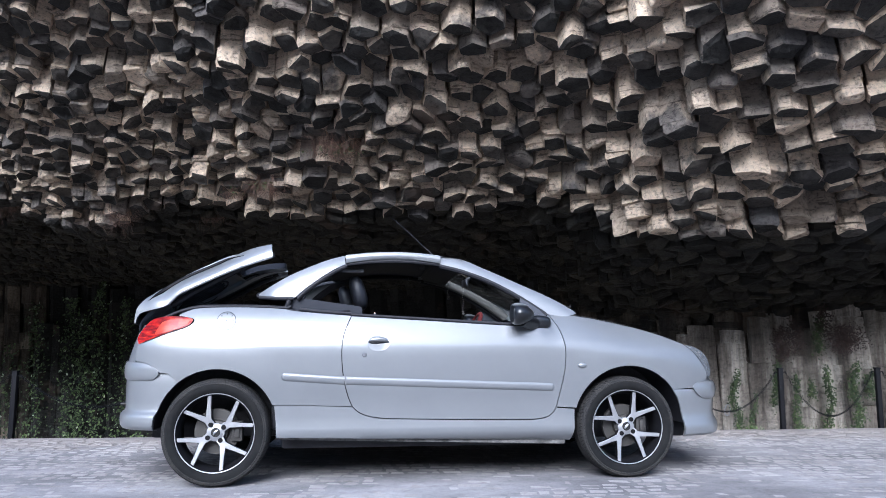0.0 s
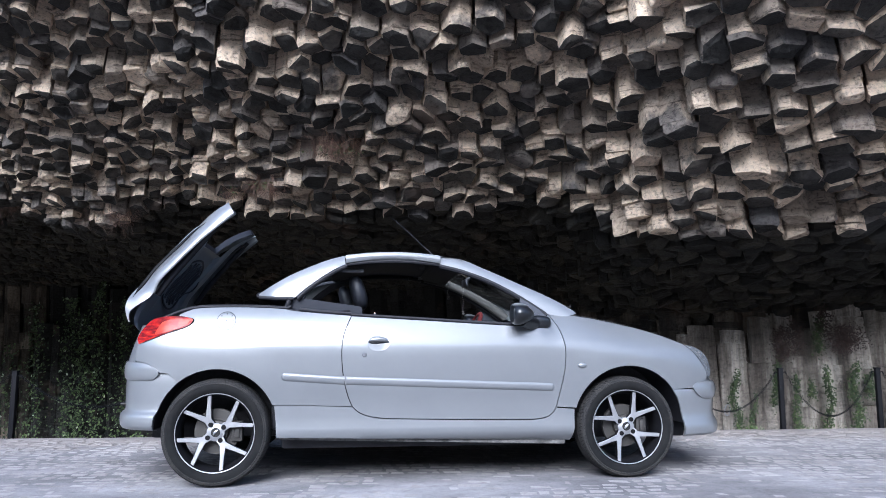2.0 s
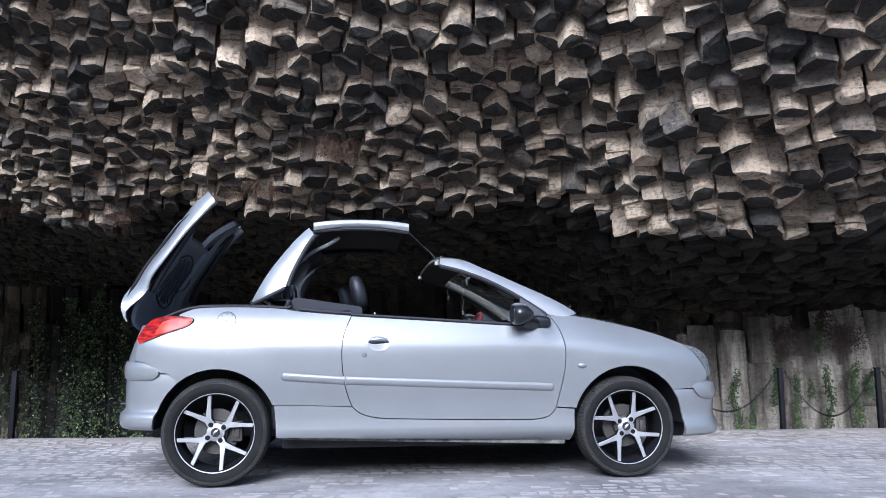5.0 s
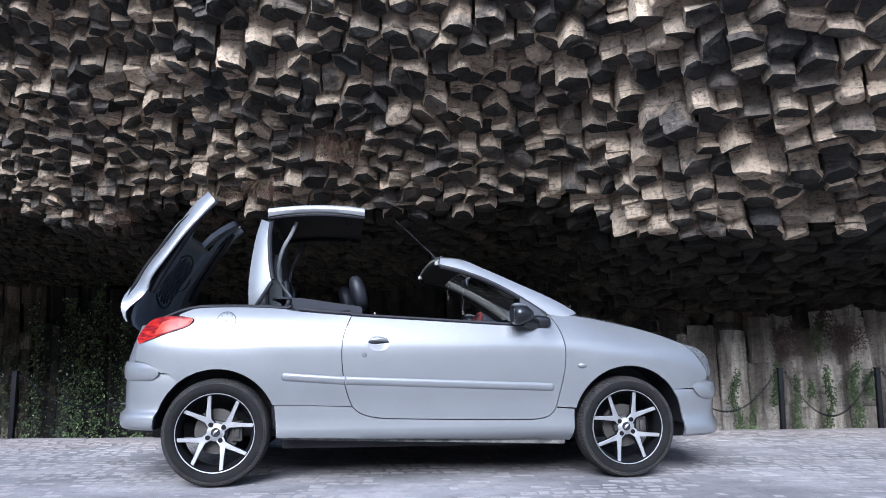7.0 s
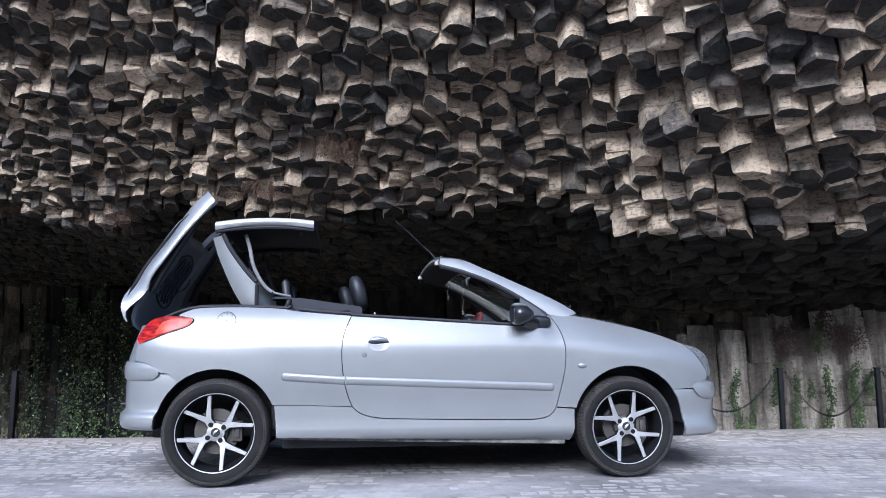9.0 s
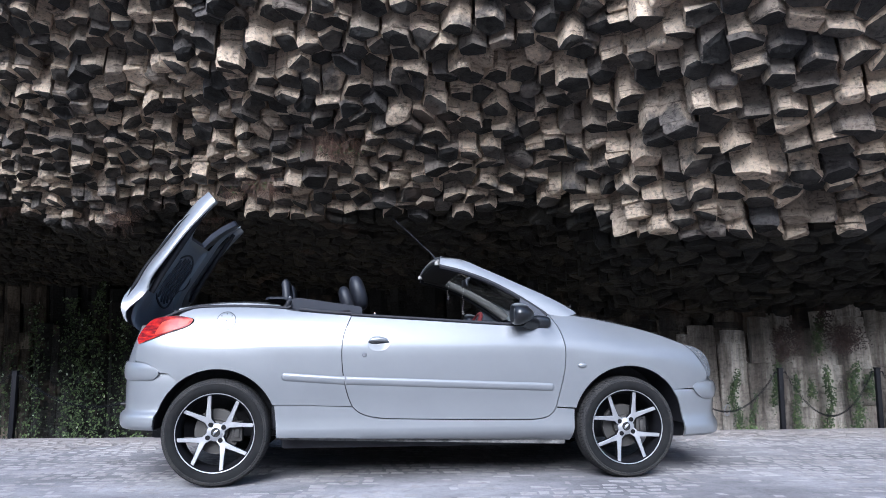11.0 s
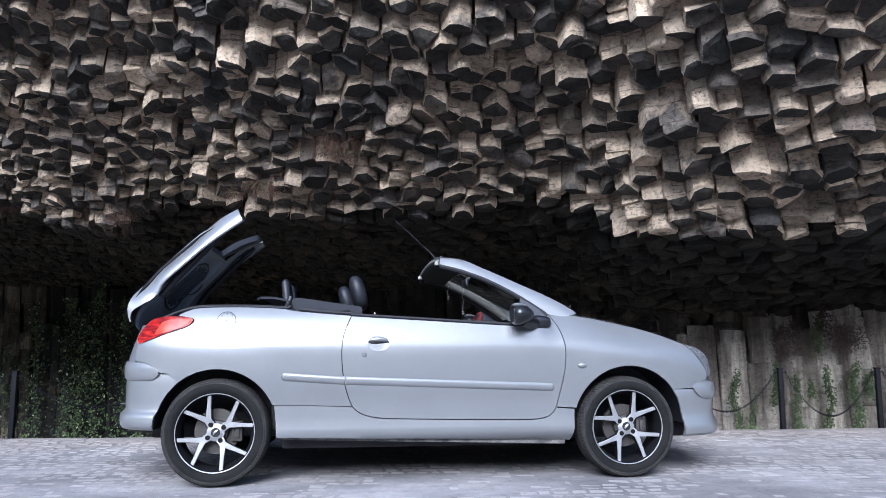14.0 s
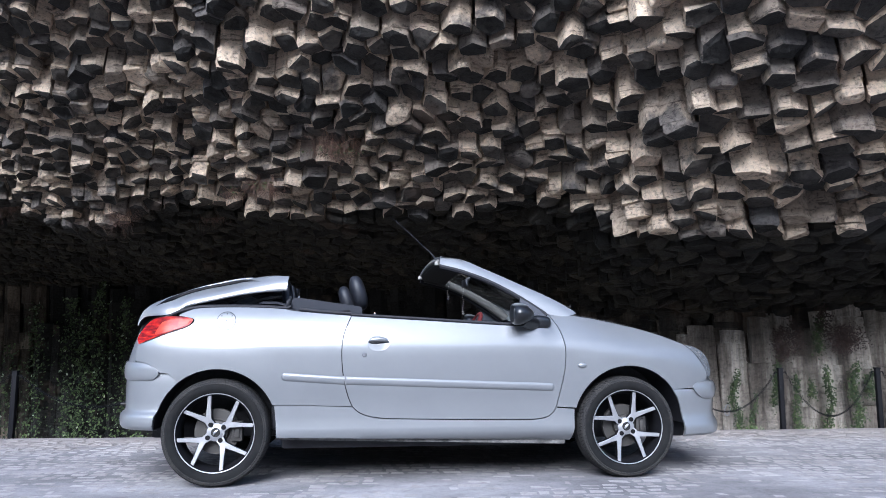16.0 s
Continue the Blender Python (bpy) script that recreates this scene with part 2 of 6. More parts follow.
wire(SCREED, mix(SCREED, 0.4, mix(SCREED, 0.2, c_, k_, "MULTIPLY"), f_, "MULTIPLY"), base(SCREED))
wire(SCREED, dusted(SCREED, p_, mix(SCREED, 1.0, base(SCREED).links[0].from_socket, smears(SCREED, p_), "MULTIPLY")), base(SCREED))
bumped(SCREED, mix(SCREED, 0.4, g_, noisy(SCREED, 7, 5, 0.6, p_)), 0.5, 0.015)

HILL = material("scrub_slope", (0.08, 0.08, 0.05), 0.95)
p_ = coords(HILL)
wire(HILL, ramp(HILL, noisy(HILL, 0.4, 10, 0.7, p_), [(0.35, (0.05, 0.055, 0.03)), (0.6, (0.11, 0.1, 0.07)), (0.8, (0.18, 0.16, 0.13))]), base(HILL))

SOIL = material("soil", (0.12, 0.1, 0.08), 0.95)
p_ = coords(SOIL)
wire(SOIL, ramp(SOIL, noisy(SOIL, 3, 8, 0.7, p_), [(0.3, (0.07, 0.06, 0.05)), (0.7, (0.19, 0.165, 0.13))]), base(SOIL))
bumped(SOIL, noisy(SOIL, 12, 8, 0.7, p_), 0.8, 0.04)


def leaf_material(name, dark, pale, glint=None):
    m = material(name, dark, 0.55)
    rnd = m.node_tree.nodes.new("ShaderNodeNewGeometry").outputs["Random Per Island"]
    wire(m, ramp(m, rnd, [(0.0, dark), (0.75, lerp(Vector(dark), Vector(pale), 0.5)), (0.96, pale), (1.0, glint or pale)]), base(m))
    return m


LEAF = leaf_material("ivy_leaf", (0.015, 0.028, 0.007), (0.075, 0.11, 0.028))
# Copy of the ivy leaf for the shaded wall; palest leaves are painted glints.
SHADELEAF = leaf_material("shade_ivy_leaf", (0.01, 0.022, 0.008), (0.14, 0.2, 0.07), (0.42, 0.46, 0.34))
DEADLEAF = leaf_material("dead_leaf", (0.03, 0.017, 0.013), (0.07, 0.036, 0.026))
STEM = material("ivy_stem", (0.018, 0.015, 0.011), 0.8)
STRAW = leaf_material("dry_grass", (0.09, 0.046, 0.032), (0.21, 0.125, 0.085))

PAINT = material("silver_paint", (0.35, 0.355, 0.365), 0.42, 0.33, Coat_Weight=0.8, Coat_Roughness=0.05)
p_ = coords(PAINT, False)
wire(PAINT, ramp(PAINT, noisy(PAINT, 3.5, 7, 0.65, p_), [(0.3, (0.4, 0.4, 0.4)), (0.7, (0.46, 0.46, 0.46))]), gloss(PAINT))
wire(PAINT, ramp(PAINT, noisy(PAINT, 7, 8, 0.7, p_), [(0.25, (0.136, 0.142, 0.15)), (0.6, (0.145, 0.151, 0.159))]), base(PAINT))
BLACK = material("black_plastic", (0.022, 0.022, 0.025), 0.5, 0.0, Specular_IOR_Level=0.25)
p_ = coords(BLACK, False)
wire(BLACK, ramp(BLACK, noisy(BLACK, 40, 6, 0.6, p_), [(0.3, (0.008, 0.008, 0.01)), (0.7, (0.018, 0.018, 0.022))]), base(BLACK))
SEAL = material("rubber_seal", (0.012, 0.012, 0.015), 0.6, 0.0, Specular_IOR_Level=0.2)
TRIM = material("grey_leathercloth", (0.013, 0.0145, 0.02), 0.65, 0.0, Specular_IOR_Level=0.2)
p_ = coords(TRIM, False)
bumped(TRIM, noisy(TRIM, 160, 4, 0.6, p_), 0.25, 0.002)
LINER = material("lid_lining", (0.155, 0.175, 0.195), 0.38)
GREYCLOTH = material("pale_grey_trim", (0.034, 0.032, 0.029), 0.85)
p_ = coords(GREYCLOTH, False)
bumped(GREYCLOTH, noisy(GREYCLOTH, 180, 4, 0.6, p_), 0.25, 0.002)
LEATHER = material("black_leather", (0.011, 0.012, 0.016), 0.5, 0.0, Specular_IOR_Level=0.3)
p_ = coords(LEATHER, False)
bumped(LEATHER, noisy(LEATHER, 90, 5, 0.6, p_), 0.25, 0.003)
RUBBER = material("tyre_rubber", (0.03, 0.03, 0.032), 0.8, 0.0, Specular_IOR_Level=0.12)
p_ = coords(RUBBER, False)
wire(RUBBER, ramp(RUBBER, noisy(RUBBER, 9, 8, 0.7, p_), [(0.35, (0.006, 0.006, 0.0065)), (0.62, (0.01, 0.01, 0.01)), (0.78, (0.036, 0.034, 0.03))]), base(RUBBER))
TREAD = material("dusty_tread_rubber", (0.05, 0.048, 0.046), 0.85, 0.0, Specular_IOR_Level=0.15)
p_ = coords(TREAD, False)
wire(TREAD, ramp(TREAD, noisy(TREAD, 12, 8, 0.7, p_), [(0.35, (0.015, 0.015, 0.016)), (0.7, (0.034, 0.032, 0.03))]), base(TREAD))
DISC = material("worn_disc_steel", (0.05, 0.047, 0.044), 0.5, 0.5)
ALLOY = material("machined_alloy", (0.34, 0.34, 0.35), 0.4, 0.75)
p_ = coords(ALLOY, False)
wire(ALLOY, ramp(ALLOY, noisy(ALLOY, 30, 6, 0.7, p_), [(0.3, (0.34, 0.34, 0.34)), (0.7, (0.5, 0.5, 0.5))]), gloss(ALLOY))
RIMBLACK = material("black_rim_paint", (0.005, 0.005, 0.006), 0.6, 0.0, Specular_IOR_Level=0.12)
RAIL = material("dirty_underseal", (0.13, 0.125, 0.12), 0.85)
p_ = coords(RAIL, False)
wire(RAIL, ramp(RAIL, noisy(RAIL, 18, 8, 0.7, p_), [(0.35, (0.04, 0.038, 0.036)), (0.6, (0.16, 0.155, 0.15))]), base(RAIL))
STEEL = material("brake_steel", (0.014, 0.0135, 0.013), 0.6, 0.1, Specular_IOR_Level=0.3)
ARMGREY = material("roof_arm_grey", (0.09, 0.092, 0.1), 0.5)
LAMP_RED = material("red_lens", (0.55, 0.03, 0.025), 0.2, 0.0, Specular_IOR_Level=0.2)
p_ = coords(LAMP_RED, False)
m_ = node(LAMP_RED, "ShaderNodeMapping")
m_.inputs["Scale"].default_value = (20.0, 20.0, 60.0)
wire(LAMP_RED, p_, m_.inputs["Vector"])
wire(LAMP_RED, ramp(LAMP_RED, noisy(LAMP_RED, 1.0, 3, 0.5, m_.outputs[0]), [(0.35, (0.08, 0.001, 0.001)), (0.55, (0.2, 0.003, 0.001)), (0.68, (0.3, 0.022, 0.004))]), base(LAMP_RED))
LAMP_ORANGE = material("salmon_lens", (0.42, 0.04, 0.025), 0.25, 0.0, Specular_IOR_Level=0.3)
p_ = coords(LAMP_ORANGE, False)
wire(LAMP_ORANGE, ramp(LAMP_ORANGE, noisy(LAMP_ORANGE, 14, 5, 0.6, p_), [(0.35, (0.2, 0.008, 0.003)), (0.65, (0.3, 0.03, 0.01))]), base(LAMP_ORANGE))
CLEAR = material("lamp_glass", (0.2, 0.21, 0.225), 0.1, 0.0, Transmission_Weight=0.6, IOR=1.3)
GLASS = material("tinted_glass", (0.35, 0.4, 0.4), 0.02, 0.0, Transmission_Weight=1.0, IOR=1.1)
CHROME = material("chrome", (0.75, 0.75, 0.77), 0.12, 1.0)
REDTRIM = material("red_leather", (0.08, 0.007, 0.007), 0.6)
GLOSSBLACK = material("gloss_black_plastic", (0.007, 0.0075, 0.009), 0.28)
BEAD = material("coloured_beads", (0.3, 0.15, 0.12), 0.3)
wire(BEAD, ramp(BEAD, BEAD.node_tree.nodes.new("ShaderNodeNewGeometry").outputs["Random Per Island"], [(0.0, (0.02, 0.018, 0.03)), (0.4, (0.06, 0.04, 0.035)), (0.7, (0.09, 0.075, 0.065)), (1.0, (0.17, 0.155, 0.135))]), base(BEAD))
DARKGLASS = material("mirror_dark", (0.02, 0.022, 0.025), 0.3)
CAPGREY = material("dull_grey_metal", (0.02, 0.02, 0.022), 0.6, 0.0, Specular_IOR_Level=0.2)
GREYTRIM = material("grey_blue_plastic", (0.03, 0.033, 0.042), 0.5, 0.0, Specular_IOR_Level=0.25)
WHITEPLASTIC = material("white_plastic", (0.2, 0.194, 0.183), 0.6)
WHITEPAINT = material("chalky_white", (0.28, 0.28, 0.29), 0.9)
IRON = material("black_iron", (0.006, 0.006, 0.007), 0.7, 0.0, Specular_IOR_Level=0.08)
p_ = coords(IRON, False)
bumped(IRON, noisy(IRON, 60, 5, 0.6, p_), 0.3, 0.003)


# ---- ground ----
KERB_A, KERB_B = (-3.686, 6.29), (4.16, 7.08)


def kerb_y(x):
    return lerp(KERB_A[1], KERB_B[1], (x - KERB_A[0]) / (KERB_B[0] - KERB_A[0]))


def build_ground():
    """One sheet to the horizon: bedding of the road, then a ditch under the cliff."""
    xs = [-900, -200, -60, -25] + [-12 + i * 0.5 for i in range(49)] + [25, 60, 200, 900]
    rows = []
    for off, z in ((-900, 0), (-200, 0), (-60, 0), (-20, 0), (-8, 0), (-5, 0), (-3.5, 0), (-2.2, 0), (-1.0, 0), (0.0, 0), (0.12, -0.02),
                   (0.3, -0.3), (0.8, -0.62), (2.0, -0.85), (4.0, -1.0), (6, -1.5), (12, -2.0), (30, -2.2), (300, -2.2), (900, -2.2)):
        rows.append([(x, kerb_y(min(12, max(-12, x))) + off, z - 0.003 + (0.06 * noise.noise((x * 1.3, off * 1.3, 0)) if off > 0.2 else 0)) for x in xs])
    bm = bmesh.new()
    sheet(bm, rows)
    bmesh.ops.recalc_face_normals(bm, faces=bm.faces)
    for f in bm.faces:
        c = f.calc_center_median()
        f.material_index = 1 if c.y > kerb_y(min(12, max(-12, c.x))) + 0.1 else 0
    tagged(part("ground", bm, [SCREED, SOIL]), "grey cement-smeared road bed with a soil ditch beyond", "ground", kind="structure")


build_ground()


def build_hillside():
    """Unseen far side of the gorge, behind the viewer, added to block low sky."""
    rows = []
    for y, z in ((-9, -0.1), (-26, 0.5), (-36, 6), (-50, 15), (-75, 27), (-105, 38), (-150, 44)):
        rows.append([(x, y - 0.0 + 3 * noise.noise((x * 0.05, y * 0.1, 1)), z * (1 + 0.25 * noise.noise((x * 0.03, y * 0.05, 7)))) for x in range(-200, 201, 10)])
    bm = bmesh.new()
    sheet(bm, rows)
    bmesh.ops.recalc_face_normals(bm, faces=bm.faces)
    tagged(part("hillside", bm, HILL), "unseen scrubby brown slope across the gorge, added to block low sky", "hillside", kind="structure")


build_hillside()


# ---- basalt overhang ----
RIM_Y = curve([(-8, 10.2), (-5.0, 9.7), (-2.5, 9.0), (-0.3, 8.6), (1.5, 8.1), (3.2, 7.35), (4.5, 7.2), (7, 7.2)])
RIM_UP = curve([(-0.7, 0.195), (-0.6, 0.193), (-0.54, 0.168), (-0.46, 0.163), (-0.41, 0.178), (-0.36, 0.197), (-0.3, 0.199), (-0.24, 0.182), (-0.15, 0.177), (0.0, 0.178),
                (0.05, 0.186), (0.1, 0.203), (0.16, 0.198), (0.22, 0.175), (0.27, 0.16), (0.33, 0.155), (0.4, 0.153), (0.48, 0.155), (0.55, 0.158), (0.6, 0.162), (0.75, 0.17)])
RISE = curve([(-5, 0.6), (0, 0.56), (4, 0.55), (7, 0.55)])


TOP_Y = curve([(-9, 7.0), (-5, 6.6), (-2, 6.0), (0, 5.5), (2, 4.8), (3, 4.4), (5, 3.9), (9, 3.8)])


DROOP = curve([(-6, 0.07), (0.5, 0.07), (3, 0.2), (6, 0.25)])


def overhang(x, y):
    """Height of the column ends over a place in the plan."""
    r = RIM_Y(x)
    z = EYE[2] + r * RIM_UP(x / r)
    if y < r:
        z += RISE(x) * (r - y)
    else:
        z -= DROOP(x) * (y - r) + 0.02
    return z


def cell(seed, others):
    """The polygon of points nearer to seed than to any other."""
    poly = [(seed[0] + 0.6 * math.cos(a), seed[1] + 0.6 * math.sin(a)) for a in (i * math.tau / 12 for i in range(12))]
    for o in others:
        mx, my = (seed[0] + o[0]) / 2, (seed[1] + o[1]) / 2
        nx, ny = o[0] - seed[0], o[1] - seed[1]
        cut = []
        for i, q in enumerate(poly):
            w = poly[i - 1]
            dq = (q[0] - mx) * nx + (q[1] - my) * ny
            dw = (w[0] - mx) * nx + (w[1] - my) * ny
            if (dq <= 0) != (dw <= 0):
                t = dw / (dw - dq)
                cut.append((lerp(w[0], q[0], t), lerp(w[1], q[1], t)))
            if dq <= 0:
                cut.append(q)
        poly = cut
    return poly


def tidy(poly, least=0.05):
    out = []
    for q in poly:
        if not out or math.dist(q, out[-1]) > least:
            out.append(q)
    if len(out) > 3 and math.dist(out[0], out[-1]) < least:
        out.pop()
    return out


def widen(x):
    """Columns grow thicker from one end of the cliff to the other."""
    return x * (1 + 0.024 * x) if x > -5 else -4.4 + 0.76 * (x + 5)


def net(x0, x1, y0, y1, pitch, rnd, wobble=0.24, warp=lambda x: x):
    """Uneven honeycomb: seeds and the cell of each one."""
    rows = []
    ny = int((y1 - y0) / (pitch * 0.87))
    nx = int((x1 - x0) / pitch)
    for j in range(ny):
        rows.append([(warp(x0 + (i + 0.5 * (j % 2)) * pitch + rnd.uniform(-wobble, wobble) * pitch),
                      y0 + j * pitch * 0.87 + rnd.uniform(-wobble, wobble) * pitch) for i in range(nx)])
    out = []
    for j in range(1, ny - 1):
        for i in range(1, nx - 1):
            near = [rows[b][a] for b in range(max(0, j - 2), min(ny, j + 3)) for a in range(max(0, i - 2), min(nx, i + 3)) if (a, b) != (i, j)]
            near.sort(key=lambda q: math.dist(q, rows[j][i]))
            out.append((rows[j][i], tidy(cell(rows[j][i], near[:14]))))
    return out


def column_mesh(poly, seed, low, high, rnd, lean, tight=False):
    """One basalt column: a prism cracked across into drums, its lower edge worn round and its end broken."""
    n = len(poly)
    verts, faces, ends = [], [], []
    tx, ty = rnd.gauss(0, 0.2), -0.2 + rnd.gauss(0, 0.18)
    wear = [rnd.uniform(0.94, 1.0) for _ in poly]
    if not tight and rnd.random() < 0.35:
        # a corner spalled off
        wear[rnd.randrange(n)] *= rnd.uniform(0.72, 0.88)
    cuts = [0.0]
    while cuts[-1] < high - low:
        cuts.append(cuts[-1] + (rnd.uniform(0.22, 0.85) if tight else rnd.choice((0.05, 0.08, 0.12, 0.18, 0.26, 0.36)) * rnd.uniform(0.8, 1.2)))
    most = 12 if tight else 9
    tilt = [(tx, ty)] + [(rnd.gauss(0, 0.05), rnd.gauss(0, 0.05)) for _ in range(most)]
    for k in range(min(len(cuts) - 1, most)):
        a = cuts[k]
        b = cuts[k + 1] if k < most - 1 else high - low
        sx, sy = (rnd.gauss(0, 0.012), rnd.gauss(0, 0.022)) if tight else (rnd.gauss(0, 0.011), rnd.gauss(0, 0.014))
        s = rnd.uniform(0.96, 1.0) if tight else rnd.uniform(0.94, 1.0)
        at = len(verts)
        rise = min(0.035, (b - a) * 0.3)
        for level in range(3):
            h = (a, a + rise, b - 0.003)[level]
            t = (rnd.uniform(0.86, 0.95) if k == 0 else 0.985) if level == 0 else 1.0
            lx, ly = tilt[k] if level < 2 else tilt[k + 1]
            for i, q in enumerate(poly):
                dx, dy = (q[0] - seed[0]) * s * wear[i], (q[1] - seed[1]) * s * wear[i]
                zz = low + h + lx * dx + ly * dy + rnd.uniform(-0.005, 0.005)
                verts.append((seed[0] + dx * t + sx + lean[0] * (zz - low), seed[1] + dy * t + sy + lean[1] * (zz - low), zz))
            if level:
                b0 = at + (level - 1) * n
                for i in range(n):
                    j = (i + 1) % n
                    faces.append((b0 + i, b0 + j, b0 + n + j, b0 + n + i))
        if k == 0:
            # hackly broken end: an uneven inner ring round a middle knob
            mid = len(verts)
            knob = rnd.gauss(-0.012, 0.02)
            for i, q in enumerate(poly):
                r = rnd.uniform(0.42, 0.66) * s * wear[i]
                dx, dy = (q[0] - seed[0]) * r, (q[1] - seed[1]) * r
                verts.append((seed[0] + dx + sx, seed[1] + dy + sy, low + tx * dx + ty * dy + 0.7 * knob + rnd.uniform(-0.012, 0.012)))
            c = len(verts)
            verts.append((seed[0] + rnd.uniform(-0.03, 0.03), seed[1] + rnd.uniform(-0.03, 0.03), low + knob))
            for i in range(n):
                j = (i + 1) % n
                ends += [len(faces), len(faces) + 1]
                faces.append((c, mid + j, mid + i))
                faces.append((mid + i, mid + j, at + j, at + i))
        else:
            faces.append(tuple(at + i for i in range(n))[::-1])
        faces.append(tuple(at + 2 * n + i for i in range(n)))
    return verts, faces, ends


HANGERS = ((-0.332, 0.228, 0.22), (0.178, 0.44, 0.16), (0.312, 0.302, 0.18), (0.366, 0.335, 0.16), (-0.38, 0.292, 0.14), (0.27, 0.175, 0.12), (0.42, 0.215, 0.12), (0.575, 0.3, 0.16), (-0.25, 0.41, 0.14))


def build_cliff():
    rnd = random.Random(7)
    cliff = tagged(empty("cliff", pose(0, 0, 0)), "overhanging cliff of hexagonal tan and grey basalt columns", "cliff", kind="structure")
    singles, jv, jf, je = [], [], [], []
    dv, df = [], []
    cells = net(-17.0, 8.0, 3.6, 19.0, 0.245, rnd, 0.27, widen)
    # single columns that hang well below their neighbours
    hang = {}
    for sx, sz, drop in HANGERS:
        y = 5.0
        while y < 11 and EYE[2] + sz * y < overhang(sx * y, y) - drop:
            y += 0.02
        hang[min(range(len(cells)), key=lambda i: math.dist(cells[i][0], (sx * y, y)))] = drop
    for index, (seed, poly) in enumerate(cells):
        x, y = seed
        if len(poly) < 4 or y < TOP_Y(x):
            continue
        deep = smooth(0.0, 0.8, y - RIM_Y(x))
        low = overhang(x, y) + rnd.gauss(0, 0.027) + 0.13 * noise.noise((x * 0.55, y * 1.5, 3.0)) * (1 - deep)
        if rnd.random() < 0.09:
            low += rnd.uniform(-0.17 if y < RIM_Y(x) - 0.5 else 0.0, 0.16)
        if index in hang:
            low = overhang(x, y) - hang[index]
        lean = (0.04 * noise.noise((x * 0.5, y * 0.5, 9)) + 0.012 * x, 0.3 + 0.1 * noise.noise((x * 0.4, y * 0.4, 2)))
        v, f, ends = column_mesh(poly, seed, low, low + 1.7, rnd, lean)
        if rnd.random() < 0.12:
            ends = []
        if abs(x) < 0.56 * y and 5.6 < y < RIM_Y(x) + 0.1 and low < EYE[2] + 0.5 * y and len(singles) < 300 and -4.2 < x < 4.4:
            singles.append((v, f, ends))
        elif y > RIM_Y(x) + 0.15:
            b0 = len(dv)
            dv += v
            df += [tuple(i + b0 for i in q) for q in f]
        else:
            b0 = len(jv)
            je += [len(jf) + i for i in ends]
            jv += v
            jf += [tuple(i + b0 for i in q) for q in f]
    rest = raw("columns", jv, jf, BASALT_JOINED, cliff, True, SHADEBREAK_JOINED, je)
    rest["kind"] = "stuff"
    shaded = raw("cave_columns", dv, df, SHADEROCK, cliff)
    shaded["kind"] = "stuff"
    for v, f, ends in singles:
        raw("column", v, f, BASALT, cliff, True, SHADEBREAK, ends)
    # back wall of upright columns: shade coloured into the deep part, pale where forward
    sides = {"shaded": ([], [], SHADEWALL), "upper": ([], [], SHADEBROWN)}
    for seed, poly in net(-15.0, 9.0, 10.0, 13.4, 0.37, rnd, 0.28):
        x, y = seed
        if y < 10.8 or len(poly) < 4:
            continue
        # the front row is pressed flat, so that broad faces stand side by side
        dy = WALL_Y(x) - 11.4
        # dry marks the forward stretch that keeps the pale wall colour
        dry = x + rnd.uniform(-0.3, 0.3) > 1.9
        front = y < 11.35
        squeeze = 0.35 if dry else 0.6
        yy = 11.0 + (y - 11.0) * squeeze + dy + rnd.uniform(-0.03, 0.03)
        high = 3.5
        if front:
            high = 3.4 if -10.9 < x < -9.7 else (0.64 + 0.2 * noise.noise((x * 1.1, 3.3, 0)) + rnd.uniform(-0.06, 0.1) + 0.6 * smooth(5.7, 5.9, x)) if dry else rnd.uniform(0.4, 2.2)
        elif dry and y < 11.8 and x < 5.7:
            high = rnd.uniform(0.9, 1.5)
        v, f, _ = column_mesh([(a, yy + (b - y) * squeeze) for a, b in poly], (x, yy), 0.4 if dry and not front else -2.6, high, rnd, (0.05 * noise.noise((x * 0.8, y, 4)) - 0.05, 0.03), front or not dry)
        # a few tall brown columns stand free at the edge of the ivy
        lone = front and -10.9 < x < -9.7
        if dry and front:
            raw("wall_column", v, f, WALLROCK, cliff)
            continue
        wv, wf, _ = sides["upper" if dry or lone else "shaded"]
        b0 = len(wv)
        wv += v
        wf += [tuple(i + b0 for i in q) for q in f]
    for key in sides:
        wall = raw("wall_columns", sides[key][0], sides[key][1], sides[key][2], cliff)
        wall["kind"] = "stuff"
    # solid rock over and behind the columns
    bm = bmesh.new()
    spread = (-40, -28, -20, -12, -9, -7, -5, -3, -1, 1, 3, 5, 7, 9, 12, 20, 40)

    def over(x, y):
        return overhang(max(-8, min(7, x)), y)
    rows = []
    for j in range(15):
        rows.append([(x, lerp(TOP_Y(x) + 0.45, 21.4, j / 14), over(x, lerp(TOP_Y(x) + 0.2, 21.4, j / 14)) + 1.15) for x in spread])
    front = [[(x, TOP_Y(x) + 0.45 + 0.45 * h, over(x, TOP_Y(x) + 0.2) + 1.15 + h) for x in spread] for h in (20, 12, 6, 3, 1)]
    back = [[(x, 21.5, z) for x in spread] for z in (1.0, -2.8)]
    sheet(bm, front + rows + back)
    for f in bm.faces:
        f.normal_flip()
    part("rock_mass", bm, MASS, cliff, flat=True)


WALL_Y = curve([(-13, 18.6), (-5, 18.0), (0, 14.6), (2.5, 11.8), (4.2, 10.7), (8, 10.4)])
build_cliff()


